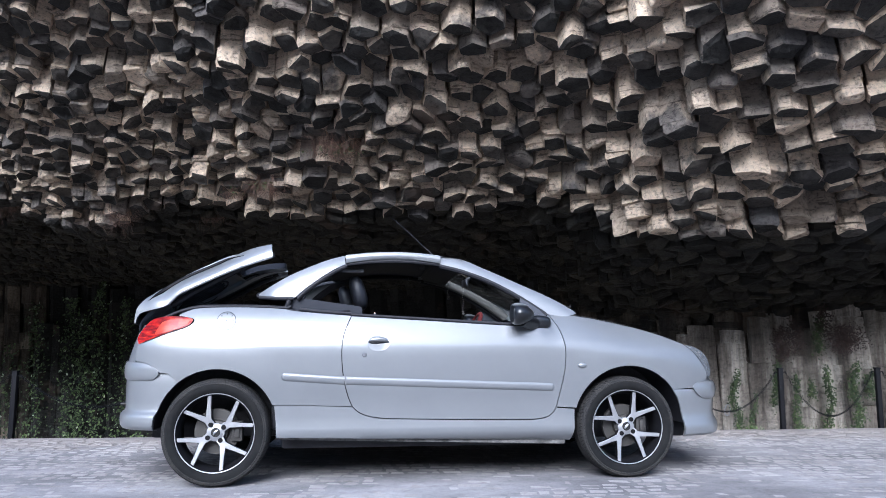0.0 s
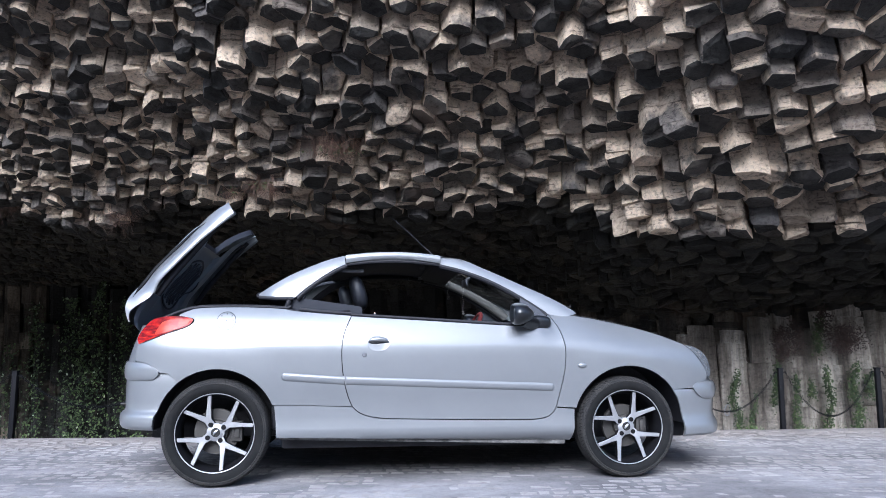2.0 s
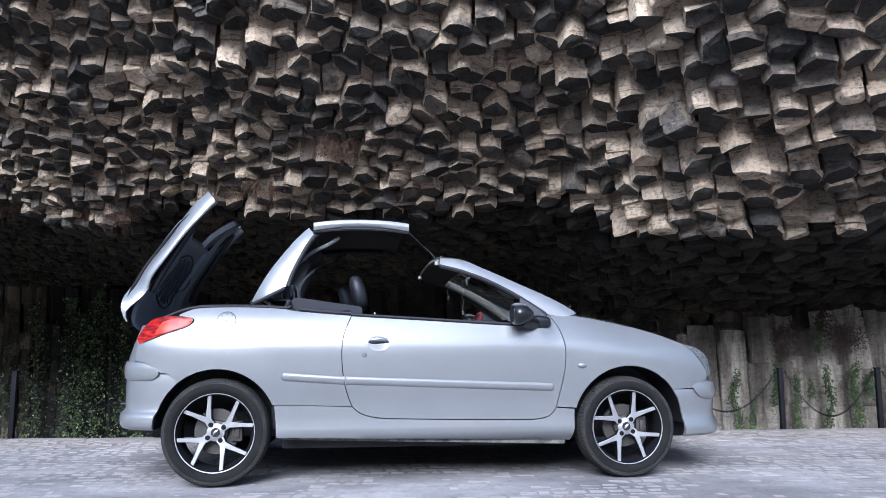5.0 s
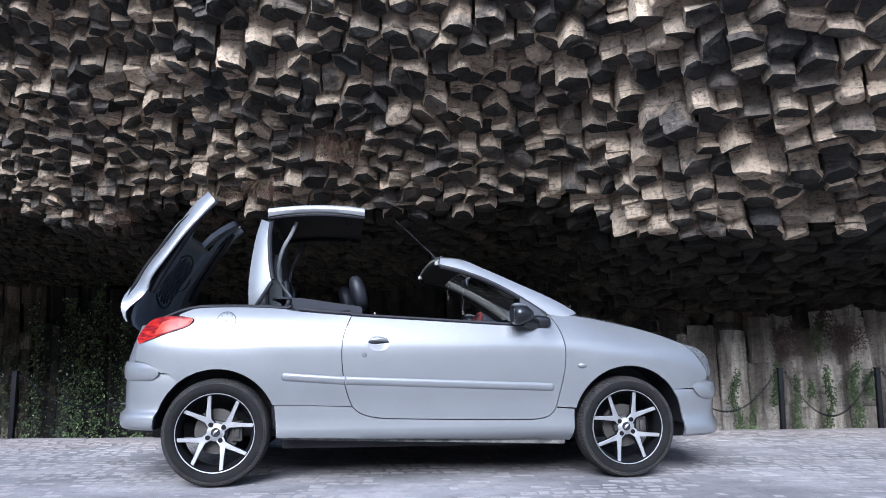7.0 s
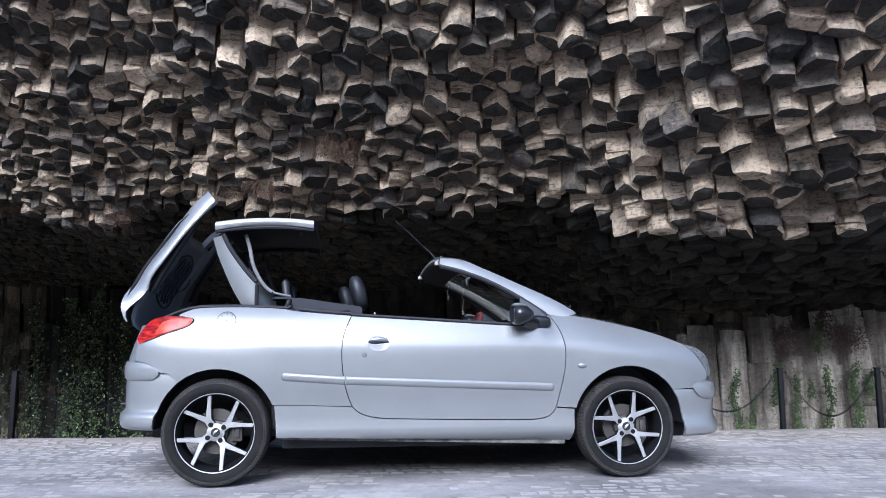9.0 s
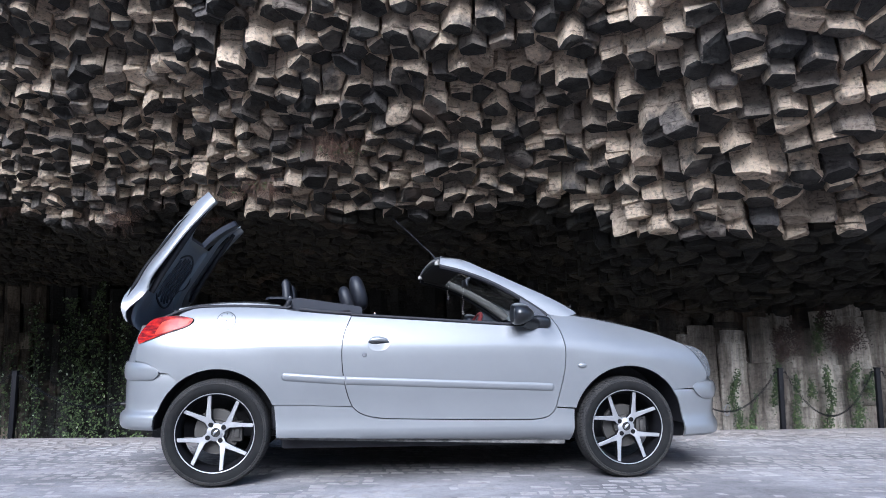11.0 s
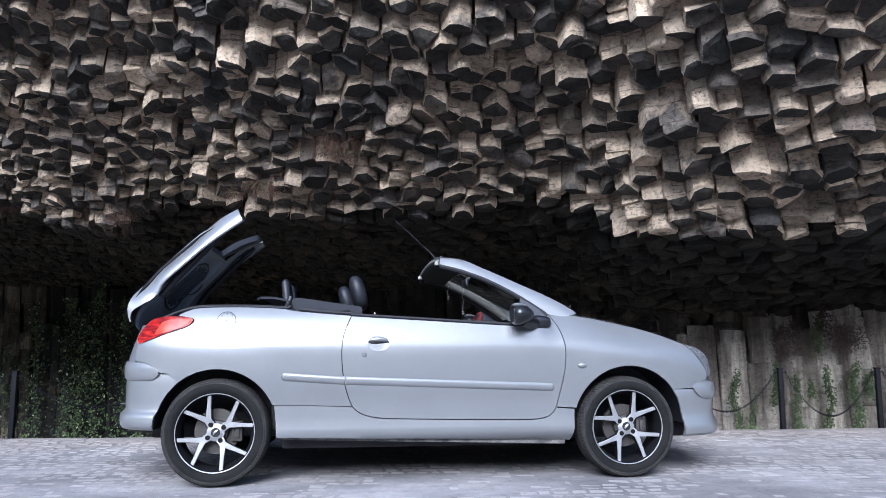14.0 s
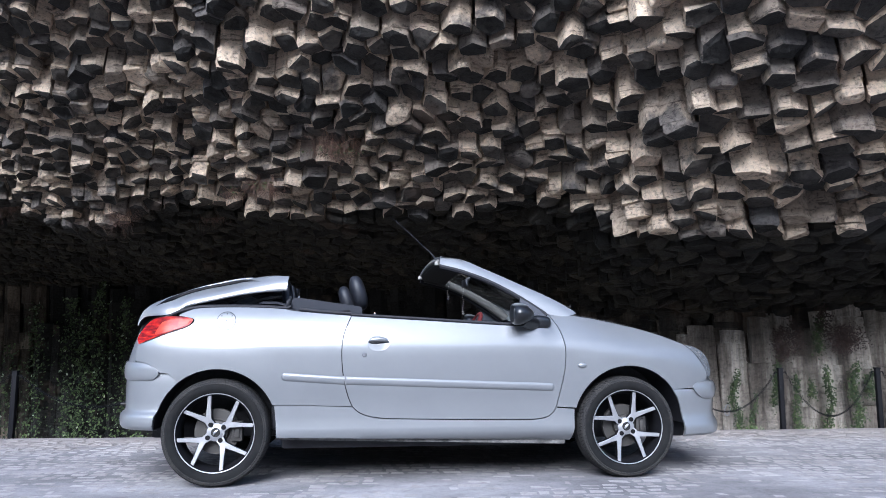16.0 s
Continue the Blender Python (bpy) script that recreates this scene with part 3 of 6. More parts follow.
# ---- fence ----
def build_post(x, dy=0.16):
    y = kerb_y(x) + dy
    post = empty("chain_post", pose(x, y, -0.12))
    bm = bmesh.new()
    box(bm, -0.021, 0.021, -0.021, 0.021, 0.0, 0.675, 0.004)
    part("shaft", bm, IRON, post)
    bm = bmesh.new()
    box(bm, -0.025, 0.025, -0.025, 0.025, 0.675, 0.687, 0.004)
    part("cap", bm, IRON, post)
    bm = bmesh.new()
    tube(bm, [(0.02, 0, 0.64), (0.05, 0, 0.65), (0.06, 0, 0.63)], 0.006, 6)
    part("hook", bm, IRON, post)
    bm = bmesh.new()
    tube(bm, [(-0.02, 0, 0.64), (-0.05, 0, 0.65), (-0.06, 0, 0.63)], 0.006, 6)
    part("hook", bm, IRON, post)
    return tagged(post, "slim black iron post at the road edge", "post", "chain fence posts")


def build_chain(xa, xb, sag):
    """Links along a hanging line."""
    a = Vector((xa + 0.05, kerb_y(xa) + 0.16, 0.52))
    b = Vector((xb - 0.05, kerb_y(xb) + 0.16, 0.52))
    n = int((b - a).length * (1 + 2.6 * sag * sag) / 0.024)
    bm = bmesh.new()
    pts = []
    for i in range(n + 1):
        t = i / n
        q = a.lerp(b, t)
        q.z -= sag * 4 * t * (1 - t)
        pts.append(q)
    for i in range(n):
        d = pts[i + 1] - pts[i]
        c = (pts[i] + pts[i + 1]) / 2
        m = Matrix.Translation(c) @ d.to_track_quat("X", "Z").to_matrix().to_4x4() @ pose(0, 0, 0, 90 * (i % 2) + 20)
        loop = [m @ Vector((0.0165 * math.cos(u), 0.0085 * math.sin(u), 0)) for u in (k * math.tau / 8 for k in range(8))]
        tube(bm, loop + loop[:1], 0.0026, 5, False)
    chain = part("chain", bm, IRON)
    tagged(chain, "rusty dark iron chain hanging between posts", "chain", "fence chains")


for px in (-4.75, -3.7, -2.35, 2.14, 3.235, 4.225, 5.25):
    build_post(px)
for xa, xb, sag in ((-4.75, -3.7, 0.22), (-3.7, -2.35, 0.27), (2.14, 3.235, 0.36), (3.235, 4.225, 0.41), (4.225, 5.25, 0.36)):
    build_chain(xa, xb, sag)


# ---- car ----
car = tagged(empty("car", pose(-1.399, 5.062, 0, 0, 0, 7.53)), "silver two-door coupe cabriolet with its folding hardtop moving", "car")
WHEELBASE, HUB_Z = 2.442, 0.30

# half width along the car, and how the flank leans in with height
PLAN = curve([(-0.64, 0.0), (-0.62, 0.3), (-0.575, 0.56), (-0.53, 0.67), (-0.45, 0.745), (-0.35, 0.783), (-0.2, 0.808), (0.0, 0.824), (0.6, 0.832),
              (1.4, 0.834), (2.2, 0.828), (2.5, 0.82), (2.75, 0.802), (2.9, 0.775), (3.03, 0.72), (3.12, 0.6), (3.18, 0.45), (3.22, 0.25), (3.24, 0.0)])
FLANK = curve([(0.18, -0.06), (0.28, -0.036), (0.36, -0.027), (0.44, -0.025), (0.55, -0.012), (0.66, -0.003), (0.76, 0.0), (0.8, -0.004), (0.84, -0.017),
               (0.91, -0.043), (0.97, -0.073), (1.02, -0.112)])
CROWN = curve([(1.95, 1.0), (2.2, 0.985), (2.31, 0.972), (2.54, 0.93), (2.84, 0.852), (3.0, 0.785), (3.1, 0.72), (3.18, 0.62), (3.24, 0.5)])


def flank(x, z):
    """A place on the car's right flank."""
    y = PLAN(x) + FLANK(z)
    y -= 0.05 * smooth(2.1, 2.5, x) * smooth(0.72, 0.97, z)
    # swelling over the wheels
    for c in (0.0, WHEELBASE):
        r = math.hypot(x - c, z - HUB_Z)
        y += 0.007 * smooth(0.56, 0.36, r)
    # round shoulder towards the bonnet
    if x > 1.95:
        over = z - (CROWN(x) - 0.21)
        if over > 0:
            y -= 0.057 * (over / 0.2) ** 1.7
    return (x, -y, z)


def pair(name, bm, mat, parent=car, label=""):
    other = mirrored(bm)
    a = part(name, bm, mat, parent, label)
    b = part(name, other, mat, parent, label)
    return a, b


def arc(cx, cz, r, a0, a1, n=28, flat=1.0):
    return [(cx + r * math.cos(radians(lerp(a0, a1, i / n))), cz + flat * r * math.sin(radians(lerp(a0, a1, i / n)))) for i in range(n + 1)]


def xy(points, steps=6):
    return [(q.x, q.y) for q in spline([(a, b, 0) for a, b in points], steps)]


GAP = 0.004
DOOR_FRONT = xy([(1.985, 0.985), (2.03, 0.90), (2.052, 0.80), (2.056, 0.72), (2.046, 0.627), (2.023, 0.526), (1.998, 0.43)])
DOOR_LOW = xy([(1.998, 0.43), (1.977, 0.394), (1.938, 0.365), (1.87, 0.352), (1.77, 0.35), (1.4, 0.356), (1.1, 0.363), (0.96, 0.368), (0.87, 0.381), (0.81, 0.404), (0.769, 0.44)])
DOOR_REAR = xy([(0.769, 0.44), (0.742, 0.505), (0.718, 0.6), (0.706, 0.7), (0.706, 0.8), (0.722, 0.88), (0.758, 0.968)])
BELT_DOOR = xy([(0.758, 0.968), (1.23, 0.942), (1.72, 0.915), (1.9, 0.918), (1.985, 0.985)])
ARCH_R = arc(0.0, 0.315, 0.343, 12, 172)
ARCH_F = arc(2.458, 0.315, 0.353, 176, 2)


def shrink(poly, d):
    """Pull an outline in by d for the gap round a panel."""
    n = len(poly)
    area = sum(poly[i - 1][0] * poly[i][1] - poly[i][0] * poly[i - 1][1] for i in range(n))
    sgn = 1 if area > 0 else -1
    out = []
    for i in range(n):
        a, b, c = Vector(poly[i - 1]), Vector(poly[i]), Vector(poly[(i + 1) % n])
        t = ((b - a).normalized() + (c - b).normalized())
        if t.length < 1e-6:
            t = c - b
        t.normalize()
        out.append((b.x - sgn * t.y * d, b.y + sgn * t.x * d))
    return out


def clean(poly):
    out = []
    for q in poly:
        if not out or math.dist(q, out[-1]) > 0.002:
            out.append(q)
    if math.dist(out[0], out[-1]) < 0.002:
        out.pop()
    return out


def build_body():
    # door
    door_out = shrink(clean(DOOR_FRONT + DOOR_LOW + DOOR_REAR + BELT_DOOR), GAP)
    doors = pair("door", plate(door_out, flank), PAINT)
    # rear quarter: from the door's rear edge over the arch to the tail lamp
    quarter = clean(xy([(0.758, 0.968), (0.448, 0.993), (0.355, 1.008), (0.19, 1.016), (0.02, 1.016), (-0.1, 1.012), (-0.16, 1.005), (-0.2, 0.99), (-0.235, 0.972)])
                    + xy([(-0.243, 0.966), (-0.15, 0.943), (-0.18, 0.9), (-0.29, 0.86), (-0.46, 0.795)])
                    + [(-0.468, 0.75), (-0.47, 0.70)] + xy([(-0.47, 0.705), (-0.4, 0.69), (-0.35, 0.662), (-0.322, 0.638)])
                    + [(-0.275, 0.634), (-0.248, 0.614)] + arc(0.0, 0.315, 0.343, 129, 24, 24) + [(0.325, 0.45)]
                    + [(0.55, 0.447), (0.769, 0.44)] + DOOR_REAR)
    pair("rear_quarter_panel", plate(shrink(quarter, 0.001), flank), PAINT)
    # front wing
    wing = clean([(2.0, 0.425), (2.11, 0.418)] + arc(2.458, 0.315, 0.353, 163, 36, 26) + [(2.78, 0.522), (2.86, 0.527), (2.95, 0.53), (2.98, 0.56)]
                 + xy([(3.01, 0.6), (2.985, 0.66), (2.915, 0.745), (2.85, 0.8)])
                 + xy([(2.7, 0.858), (2.54, 0.902), (2.31, 0.95), (2.2, 0.968), (2.05, 0.99), (1.985, 0.992)]) + DOOR_FRONT)
    pair("front_wing", plate(shrink(wing, 0.001), flank), PAINT)
    # sill skirt
    sill = clean([(0.325, 0.4485), (0.55, 0.4455), (0.765, 0.4385)] + DOOR_LOW[::-1] + [(2.0, 0.42), (2.108, 0.412), (2.106, 0.3), (2.09, 0.222)]
                 + [(1.4, 0.238), (0.8, 0.254), (0.34, 0.268), (0.336, 0.35)])

    def skirt(x, z):
        q = flank(x, z)
        return (q[0], q[1] - 0.014 * smooth(0.36, 0.28, z) + 0.045 * smooth(0.275, 0.215, z), q[2])
    pair("sill", plate(shrink(sill, 0.0015), skirt, 0.03, 0.05), PAINT)
    # underbody rail below the skirt
    bm = bmesh.new()
    box(bm, -0.85, 0.85, -0.755, -0.715, -0.03, 0.03, 0.006, pose(1.21, 0, 0.254, 0, 1.7, 0))
    pair("jacking_rail", bm, RAIL)
    # rubbing strips
    for x0, x1, z0, z1, w in ((0.362, 0.724, 0.614, 0.588, 0.027), (0.734, 1.985, 0.589, 0.542, 0.027)):
        rows = []
        n = 160
        for i in range(n + 1):
            t = i / n
            x = lerp(x0, x1, t)
            z = lerp(z0, z1, t)
            end = min(1.0, min((t * (x1 - x0)), ((1 - t) * (x1 - x0)) if x1 > 1 else 9) / 0.02)
            if x0 > 0.5:
                end = min(1.0, ((1 - t) * (x1 - x0)) / 0.02)
            end = max(0.15, math.sqrt(max(0, end * (2 - end))))
            row = []
            for k in range(9):
                u = -1 + k / 4
                q = flank(x, z + u * w * end)
                row.append((q[0], q[1] + 0.004 - 0.0125 * end * (1 - abs(u) ** 3.5), q[2]))
            rows.append(row)
        bm = bmesh.new()
        sheet(bm, rows)
        hem(bm, lambda c: Vector((0, 1, 0)), 0.01)
        bmesh.ops.recalc_face_normals(bm, faces=bm.faces)
        if x0 < 0.5:
            pair("rubbing_strip", bm, PAINT)
        else:
            for d, b in zip(doors, (bm, mirrored(bm))):
                part("rubbing_strip", b, PAINT, d)
    # black weather strip on the door's top edge and on the quarter
    for pts, r, par in ((BELT_DOOR[:-5], 0.011, doors), (xy([(0.758, 0.975), (0.6, 0.985), (0.45, 1.0)]), 0.01, None)):
        bm = bmesh.new()
        tube(bm, [(x, flank(x, z)[1] + 0.016, z + 0.006) for x, z in pts], r, 8)
        if par:
            for d, b in zip(par, (bm, mirrored(bm))):
                part("weather_strip", b, SEAL, d)
        else:
            pair("weather_strip", bm, SEAL)
    # handles and locks
    for d, s in zip(doors, (-1, 1)):
        y = flank(0.92, 0.806)[1] * -s
        bm = bmesh.new()
        lathe(bm, [(0.0, -0.0005), (0.5, 0.0), (0.9, 0.0005), (0.96, 0.0012), (1.0, 0.0012), (1.03, -0.006)], 40)
        for v in bm.verts:
            hx, hz = 0.92 + v.co.x * 0.066, 0.806 + v.co.z * 0.05
            v.co = Vector((hx, s * (v.co.y - flank(hx, hz)[1]), hz))
        bmesh.ops.recalc_face_normals(bm, faces=bm.faces)
        part("handle_bowl", bm, PAINT, d)
        bm = bmesh.new()
        rows = []
        for i in range(17):
            t = -1 + i / 8
            rows.append([(0.92 + t * 0.062, s * (abs(y) + 0.004 + 0.02 * (1 - 0.6 * t * t) * (1 - (abs(u) ** 3))),
                          0.812 + 0.033 * math.sqrt(max(0, 1 - t * t)) * (0.5 + 0.5 * u)) for u in (-1, -0.6, 0, 0.6, 1)])
        sheet(bm, rows)
        bmesh.ops.recalc_face_normals(bm, faces=bm.faces)
        part("door_handle", bm, PAINT, d)
        # black lens-shaped bar put in for the shadow under the grip
        bm = bmesh.new()
        tube(bm, [(x, s * (abs(y) + 0.001), 0.8085) for x in (0.862, 0.88, 0.91, 0.94, 0.972)], [0.001, 0.006, 0.0065, 0.0045, 0.0008], 8)
        part("handle_slot", bm, BLACK, d)
        bm = bmesh.new()
        tube(bm, [(0.838, s * (abs(y) - 0.015), 0.738), (0.838, s * (abs(y) + 0.003), 0.738), (0.838, s * (abs(y) + 0.008), 0.738)], [0.016, 0.016, 0.011], 18)
        part("lock", bm, ARMGREY, d)
        bm = bmesh.new()
        tube(bm, [(0.9, s * 0.7, 0.945), (0.9, s * 0.7, 0.985), (0.9, s * 0.7, 0.993)], [0.005, 0.005, 0.003], 8)
        part("lock_pin", bm, WHITEPLASTIC, d)
    # fuel cap ring with its screws, and the lens of the side repeater
    fx, fz = 0.036, 0.935
    fuel = empty("fuel_cap", pose(fx, flank(fx, fz)[1], fz), car)

    def laid(bm, x=0.0, z=0.0):
        """Lay a turned piece on the curved flank."""
        for v in bm.verts:
            v.co = Vector((v.co.x + x, v.co.y + flank(fx + v.co.x + x, fz + v.co.z + z)[1] - flank(fx, fz)[1], v.co.z + z))
        bmesh.ops.recalc_face_normals(bm, faces=bm.faces)
        return bm
    bm = bmesh.new()
    lathe(bm, [(0.0, -0.0012), (0.02, -0.0012), (0.04, -0.0012), (0.0515, -0.0012), (0.0522, 0.0)], 40)
    part("flap", laid(bm), PAINT, fuel)
    bm = bmesh.new()
    lathe(bm, [(0.0518, 0.0), (0.0522, -0.002), (0.0542, -0.0022), (0.0552, 0.001)], 40)
    part("ring", laid(bm), CAPGREY, fuel)
    for k in range(9):
        a = k * math.tau / 8 if k else 0
        r = 0.041 if k else 0.0
        bm = bmesh.new()
        lathe(bm, [(0.0, -0.0032), (0.0034, -0.003), (0.004, 0.0)], 10)
        part("screw", laid(bm, r * math.cos(a), r * math.sin(a)), CAPGREY, fuel)
    bm = bmesh.new()
    bmesh.ops.create_uvsphere(bm, u_segments=20, v_segments=10, radius=1.0)
    for v in bm.verts:
        v.co = Vector((2.157 + v.co.x * 0.028, flank(2.157, 0.671)[1] + v.co.y * 0.012, 0.671 + v.co.z * 0.017))
    pair("side_repeater", bm, PAINT)


def wrap(plan, rows, start, ends=40, front=True):
    """A bumper: rows of (height, offset outwards, lift of x) bent round the plan from flank to flank."""
    bm = bmesh.new()
    out = []
    for z, push in rows:
        x0 = start(z)
        half = []
        tip = plan[-1][0]
        for i in range(ends + 1):
            t = i / ends
            # even steps in angle round the corner
            y = PLAN(x0) * 1.0
            u = t ** 0.9
            x = lerp(x0, tip, math.sin(u * math.pi / 2))
            half.append((x, PLAN(x)))
        row = []
        for i, (x, y) in enumerate(half):
            a = half[max(0, i - 1)]
            b = half[min(ends, i + 1)]
            d = Vector((b[0] - a[0], b[1] - a[1]))
            d.normalize()
            nrm = Vector((-d.y, d.x)) if front else Vector((-d.y, d.x))
            if nrm.y < 0:
                nrm = -nrm
            if front and nrm.x < 0:
                nrm.x = abs(nrm.x)
            if not front and nrm.x > 0:
                nrm.x = -nrm.x
            row.append((x + nrm.x * push, y + nrm.y * push))
        row[-1] = (tip + (push if front else -push), 0.0)
        full = [(x, -y, z) for x, y in row] + [(x, y, z) for x, y in row[-2::-1]]
        out.append(full)
    sheet(bm, out)
    hem(bm, lambda c: Vector((-0.3 if front else 0.3, -0.8 if c.y > 0 else 0.8, 0)), 0.012)
    bmesh.ops.recalc_face_normals(bm, faces=bm.faces)
    return bm


def arch_edge(cx, r, side):
    def start(z):
        h = max(0.0, z - 0.315)
        return cx + side * math.sqrt(max(0.0, r * r - min(h, r * 0.98) ** 2))
    return start


REAR_PLAN = [(0, 0), (-0.64, 0)]
FRONT_PLAN = [(0, 0), (3.24, 0)]


def build_ends():
    # rear bumper
    rows = [(0.312, -0.05), (0.315, -0.012), (0.322, 0.004), (0.34, 0.014), (0.365, 0.016), (0.388, 0.014), (0.4, 0.01), (0.41, 0.0), (0.418, -0.01), (0.43, -0.014),
            (0.47, -0.013), (0.52, -0.012), (0.57, -0.012), (0.6, -0.013), (0.63, -0.018), (0.66, -0.024), (0.69, -0.03)]
    part("rear_bumper", wrap(REAR_PLAN, rows, arch_edge(0.0, 0.346, -1), front=False), PAINT, car)
    strip = [(0.645 + 0.055 * math.sin(radians(a)), -0.016 + 0.019 * math.cos(radians(a))) for a in range(-90, 91, 12)]
    part("bumper_strip", wrap(REAR_PLAN, strip, curve([(0.589, -0.42), (0.592, -0.39), (0.6, -0.36), (0.615, -0.338), (0.635, -0.326), (0.655, -0.336), (0.675, -0.37), (0.69, -0.405), (0.701, -0.44)]), front=False), PAINT, car)
    tail = [(0.69, -0.018), (0.72, -0.022), (0.76, -0.034), (0.8, -0.046), (0.84, -0.06), (0.88, -0.072), (0.91, -0.082)]
    part("tail_panel", wrap(REAR_PLAN, tail, lambda z: -0.465, front=False), PAINT, car)
    # exhaust trim and tow eye stub
    bm = bmesh.new()
    tube(bm, [(-0.5, -0.6, 0.452), (-0.575, -0.6, 0.452)], 0.009, 10)
    part("tow_hook", bm, STEEL, car)
    # front bumper
    rows = [(0.232, -0.05), (0.236, -0.015), (0.25, 0.004), (0.28, 0.01), (0.31, 0.006), (0.34, -0.012), (0.38, -0.018), (0.43, -0.014), (0.47, -0.008), (0.505, -0.01), (0.52, -0.014)]
    part("front_bumper", wrap(FRONT_PLAN, rows, arch_edge(2.458, 0.356, 1)), PAINT, car)
    strip = [(0.51 + 0.057 * math.sin(radians(a)), -0.016 + 0.023 * math.cos(radians(a))) for a in range(-90, 91, 12)]
    part("bumper_strip", wrap(FRONT_PLAN, strip, curve([(0.452, 3.0), (0.465, 2.96), (0.48, 2.93), (0.505, 2.9), (0.53, 2.886), (0.548, 2.898), (0.56, 2.925), (0.568, 2.955)])), PAINT, car)
    nose = [(0.5, -0.02), (0.54, -0.022), (0.57, -0.024), (0.6, -0.03), (0.64, -0.05), (0.68, -0.08), (0.705, -0.11)]
    part("nose_panel", wrap(FRONT_PLAN, nose, lambda z: 2.94 + 1.2 * max(0, z - 0.57)), PAINT, car)
    # grille
    bm = bmesh.new()
    box(bm, 3.15, 3.2, -0.35, 0.35, 0.3, 0.4, 0.01)
    part("grille", bm, BLACK, car)
    # tail lamps, wrapped round the corners
    lens = clean(xy([(-0.243, 0.964), (-0.19, 0.958), (-0.152, 0.942), (-0.18, 0.902), (-0.29, 0.862), (-0.46, 0.797)]) + xy([(-0.478, 0.83), (-0.46, 0.87), (-0.43, 0.91), (-0.39, 0.945), (-0.32, 0.962), (-0.243, 0.964)]))

    def corner(x, z):
        q = flank(x, z)
        return (q[0], q[1] + 0.02 * smooth(-0.3, -0.48, x) - 0.006, q[2])
    pair("tail_lamp", plate(shrink(lens, 0.003), corner, 0.02, 0.03), LAMP_RED)
    inner = clean(xy([(-0.25, 0.948), (-0.2, 0.944), (-0.172, 0.936), (-0.2, 0.904), (-0.3, 0.868), (-0.36, 0.855), (-0.35, 0.89), (-0.32, 0.93), (-0.25, 0.948)]))

    def corner2(x, z):
        q = corner(x, z)
        return (q[0], q[1] - 0.004, q[2])
    pair("lamp_reflector", plate(inner, corner2, 0.02, 0.006), LAMP_ORANGE)
    # headlamps
    lamp = clean(xy([(2.85, 0.798), (2.915, 0.745), (2.985, 0.66), (3.015, 0.585)]) + xy([(3.05, 0.6), (3.06, 0.64), (3.045, 0.7), (3.0, 0.75), (2.93, 0.785), (2.85, 0.798)]))

    def eye(x, z):
        q = flank(x, z)
        return (q[0] + 0.0, q[1], q[2])
    pair("headlamp", plate(shrink(lamp, 0.003), eye, 0.02, 0.03), CLEAR)

    def eye_in(x, z):
        q = flank(x, z)
        return (q[0] - 0.01, q[1] + 0.035, q[2])
    pair("headlamp_bowl", plate(shrink(lamp, 0.008), eye_in, 0.03, 0.01), STEEL)


BONNET_HALF = curve([(2.0, 0.64), (2.3, 0.655), (2.6, 0.64), (2.85, 0.585), (3.0, 0.52), (3.14, 0.4)])


def bonnet_z(x, y):
    crown = CROWN(x)
    e = abs(y) / BONNET_HALF(x)
    return crown + 0.028 - 0.06 * e ** 2.6 * (1 - 0.3 * smooth(2.0, 2.4, 4.4 - x)) - 0.006 * math.exp(-((abs(y) - 0.33) / 0.05) ** 2)


WINGTOP = curve([(1.985, 0.992), (2.05, 0.989), (2.2, 0.969), (2.31, 0.951), (2.54, 0.903), (2.7, 0.859), (2.85, 0.8), (2.97, 0.72)])


def build_bonnet():
    rows = []
    for i in range(41):
        t = i / 40
        row = []
        for k in range(33):
            u = -1 + k / 16
            back = 2.27 - 0.2 * u * u
            tip = 3.17 - 0.14 * u * u
            x = lerp(back, tip, t)
            y = u * BONNET_HALF(x)
            row.append((x, y, bonnet_z(x, y)))
        rows.append(row)
    bm = bmesh.new()
    sheet(bm, rows)
    hem(bm, lambda c: Vector((0, 0, -1)), 0.03)
    bmesh.ops.recalc_face_normals(bm, faces=bm.faces)
    part("bonnet", bm, PAINT, car)
    # strip of wing between bonnet and flank
    rows = []
    for i in range(41):
        x = lerp(2.03, 2.97, i / 40)
        y0 = BONNET_HALF(x) + 0.0005
        outer = flank(x, WINGTOP(x))
        z0 = bonnet_z(x, BONNET_HALF(x)) - 0.0008
        row = []
        for k in range(7):
            t = k / 6
            row.append((x, -lerp(y0, -outer[1], t), lerp(z0, outer[2], t) + 0.006 * math.sin(math.pi * t)))
        rows.append(row)
    bm = bmesh.new()
    sheet(bm, rows)
    bmesh.ops.recalc_face_normals(bm, faces=bm.faces)
    pair("wing_top", bm, PAINT)
    # cowl with wipers under the screen
    bm = bmesh.new()
    sheet(bm, [[(2.34 - 0.22 * u * u - d, u * 0.66, 0.985 - 0.04 * u * u + h) for u in (-1 + k / 10 for k in range(21))] for d, h in ((0.05, -0.01), (0.09, 0.0), (0.16, -0.02))])
    part("cowl", bm, BLACK, car)
    for y in (-0.15, 0.4):
        bm = bmesh.new()
        tube(bm, [(2.27 - 0.2 * (y / 0.66) ** 2, y, 1.025), (2.2, y - 0.2, 1.042), (2.17, y - 0.42, 1.042)], [0.012, 0.008, 0.006], 8)
        part("wiper", bm, BLACK, car)


def pillar_y(z):
    return 0.588 + 0.3 * (1.35 - z)


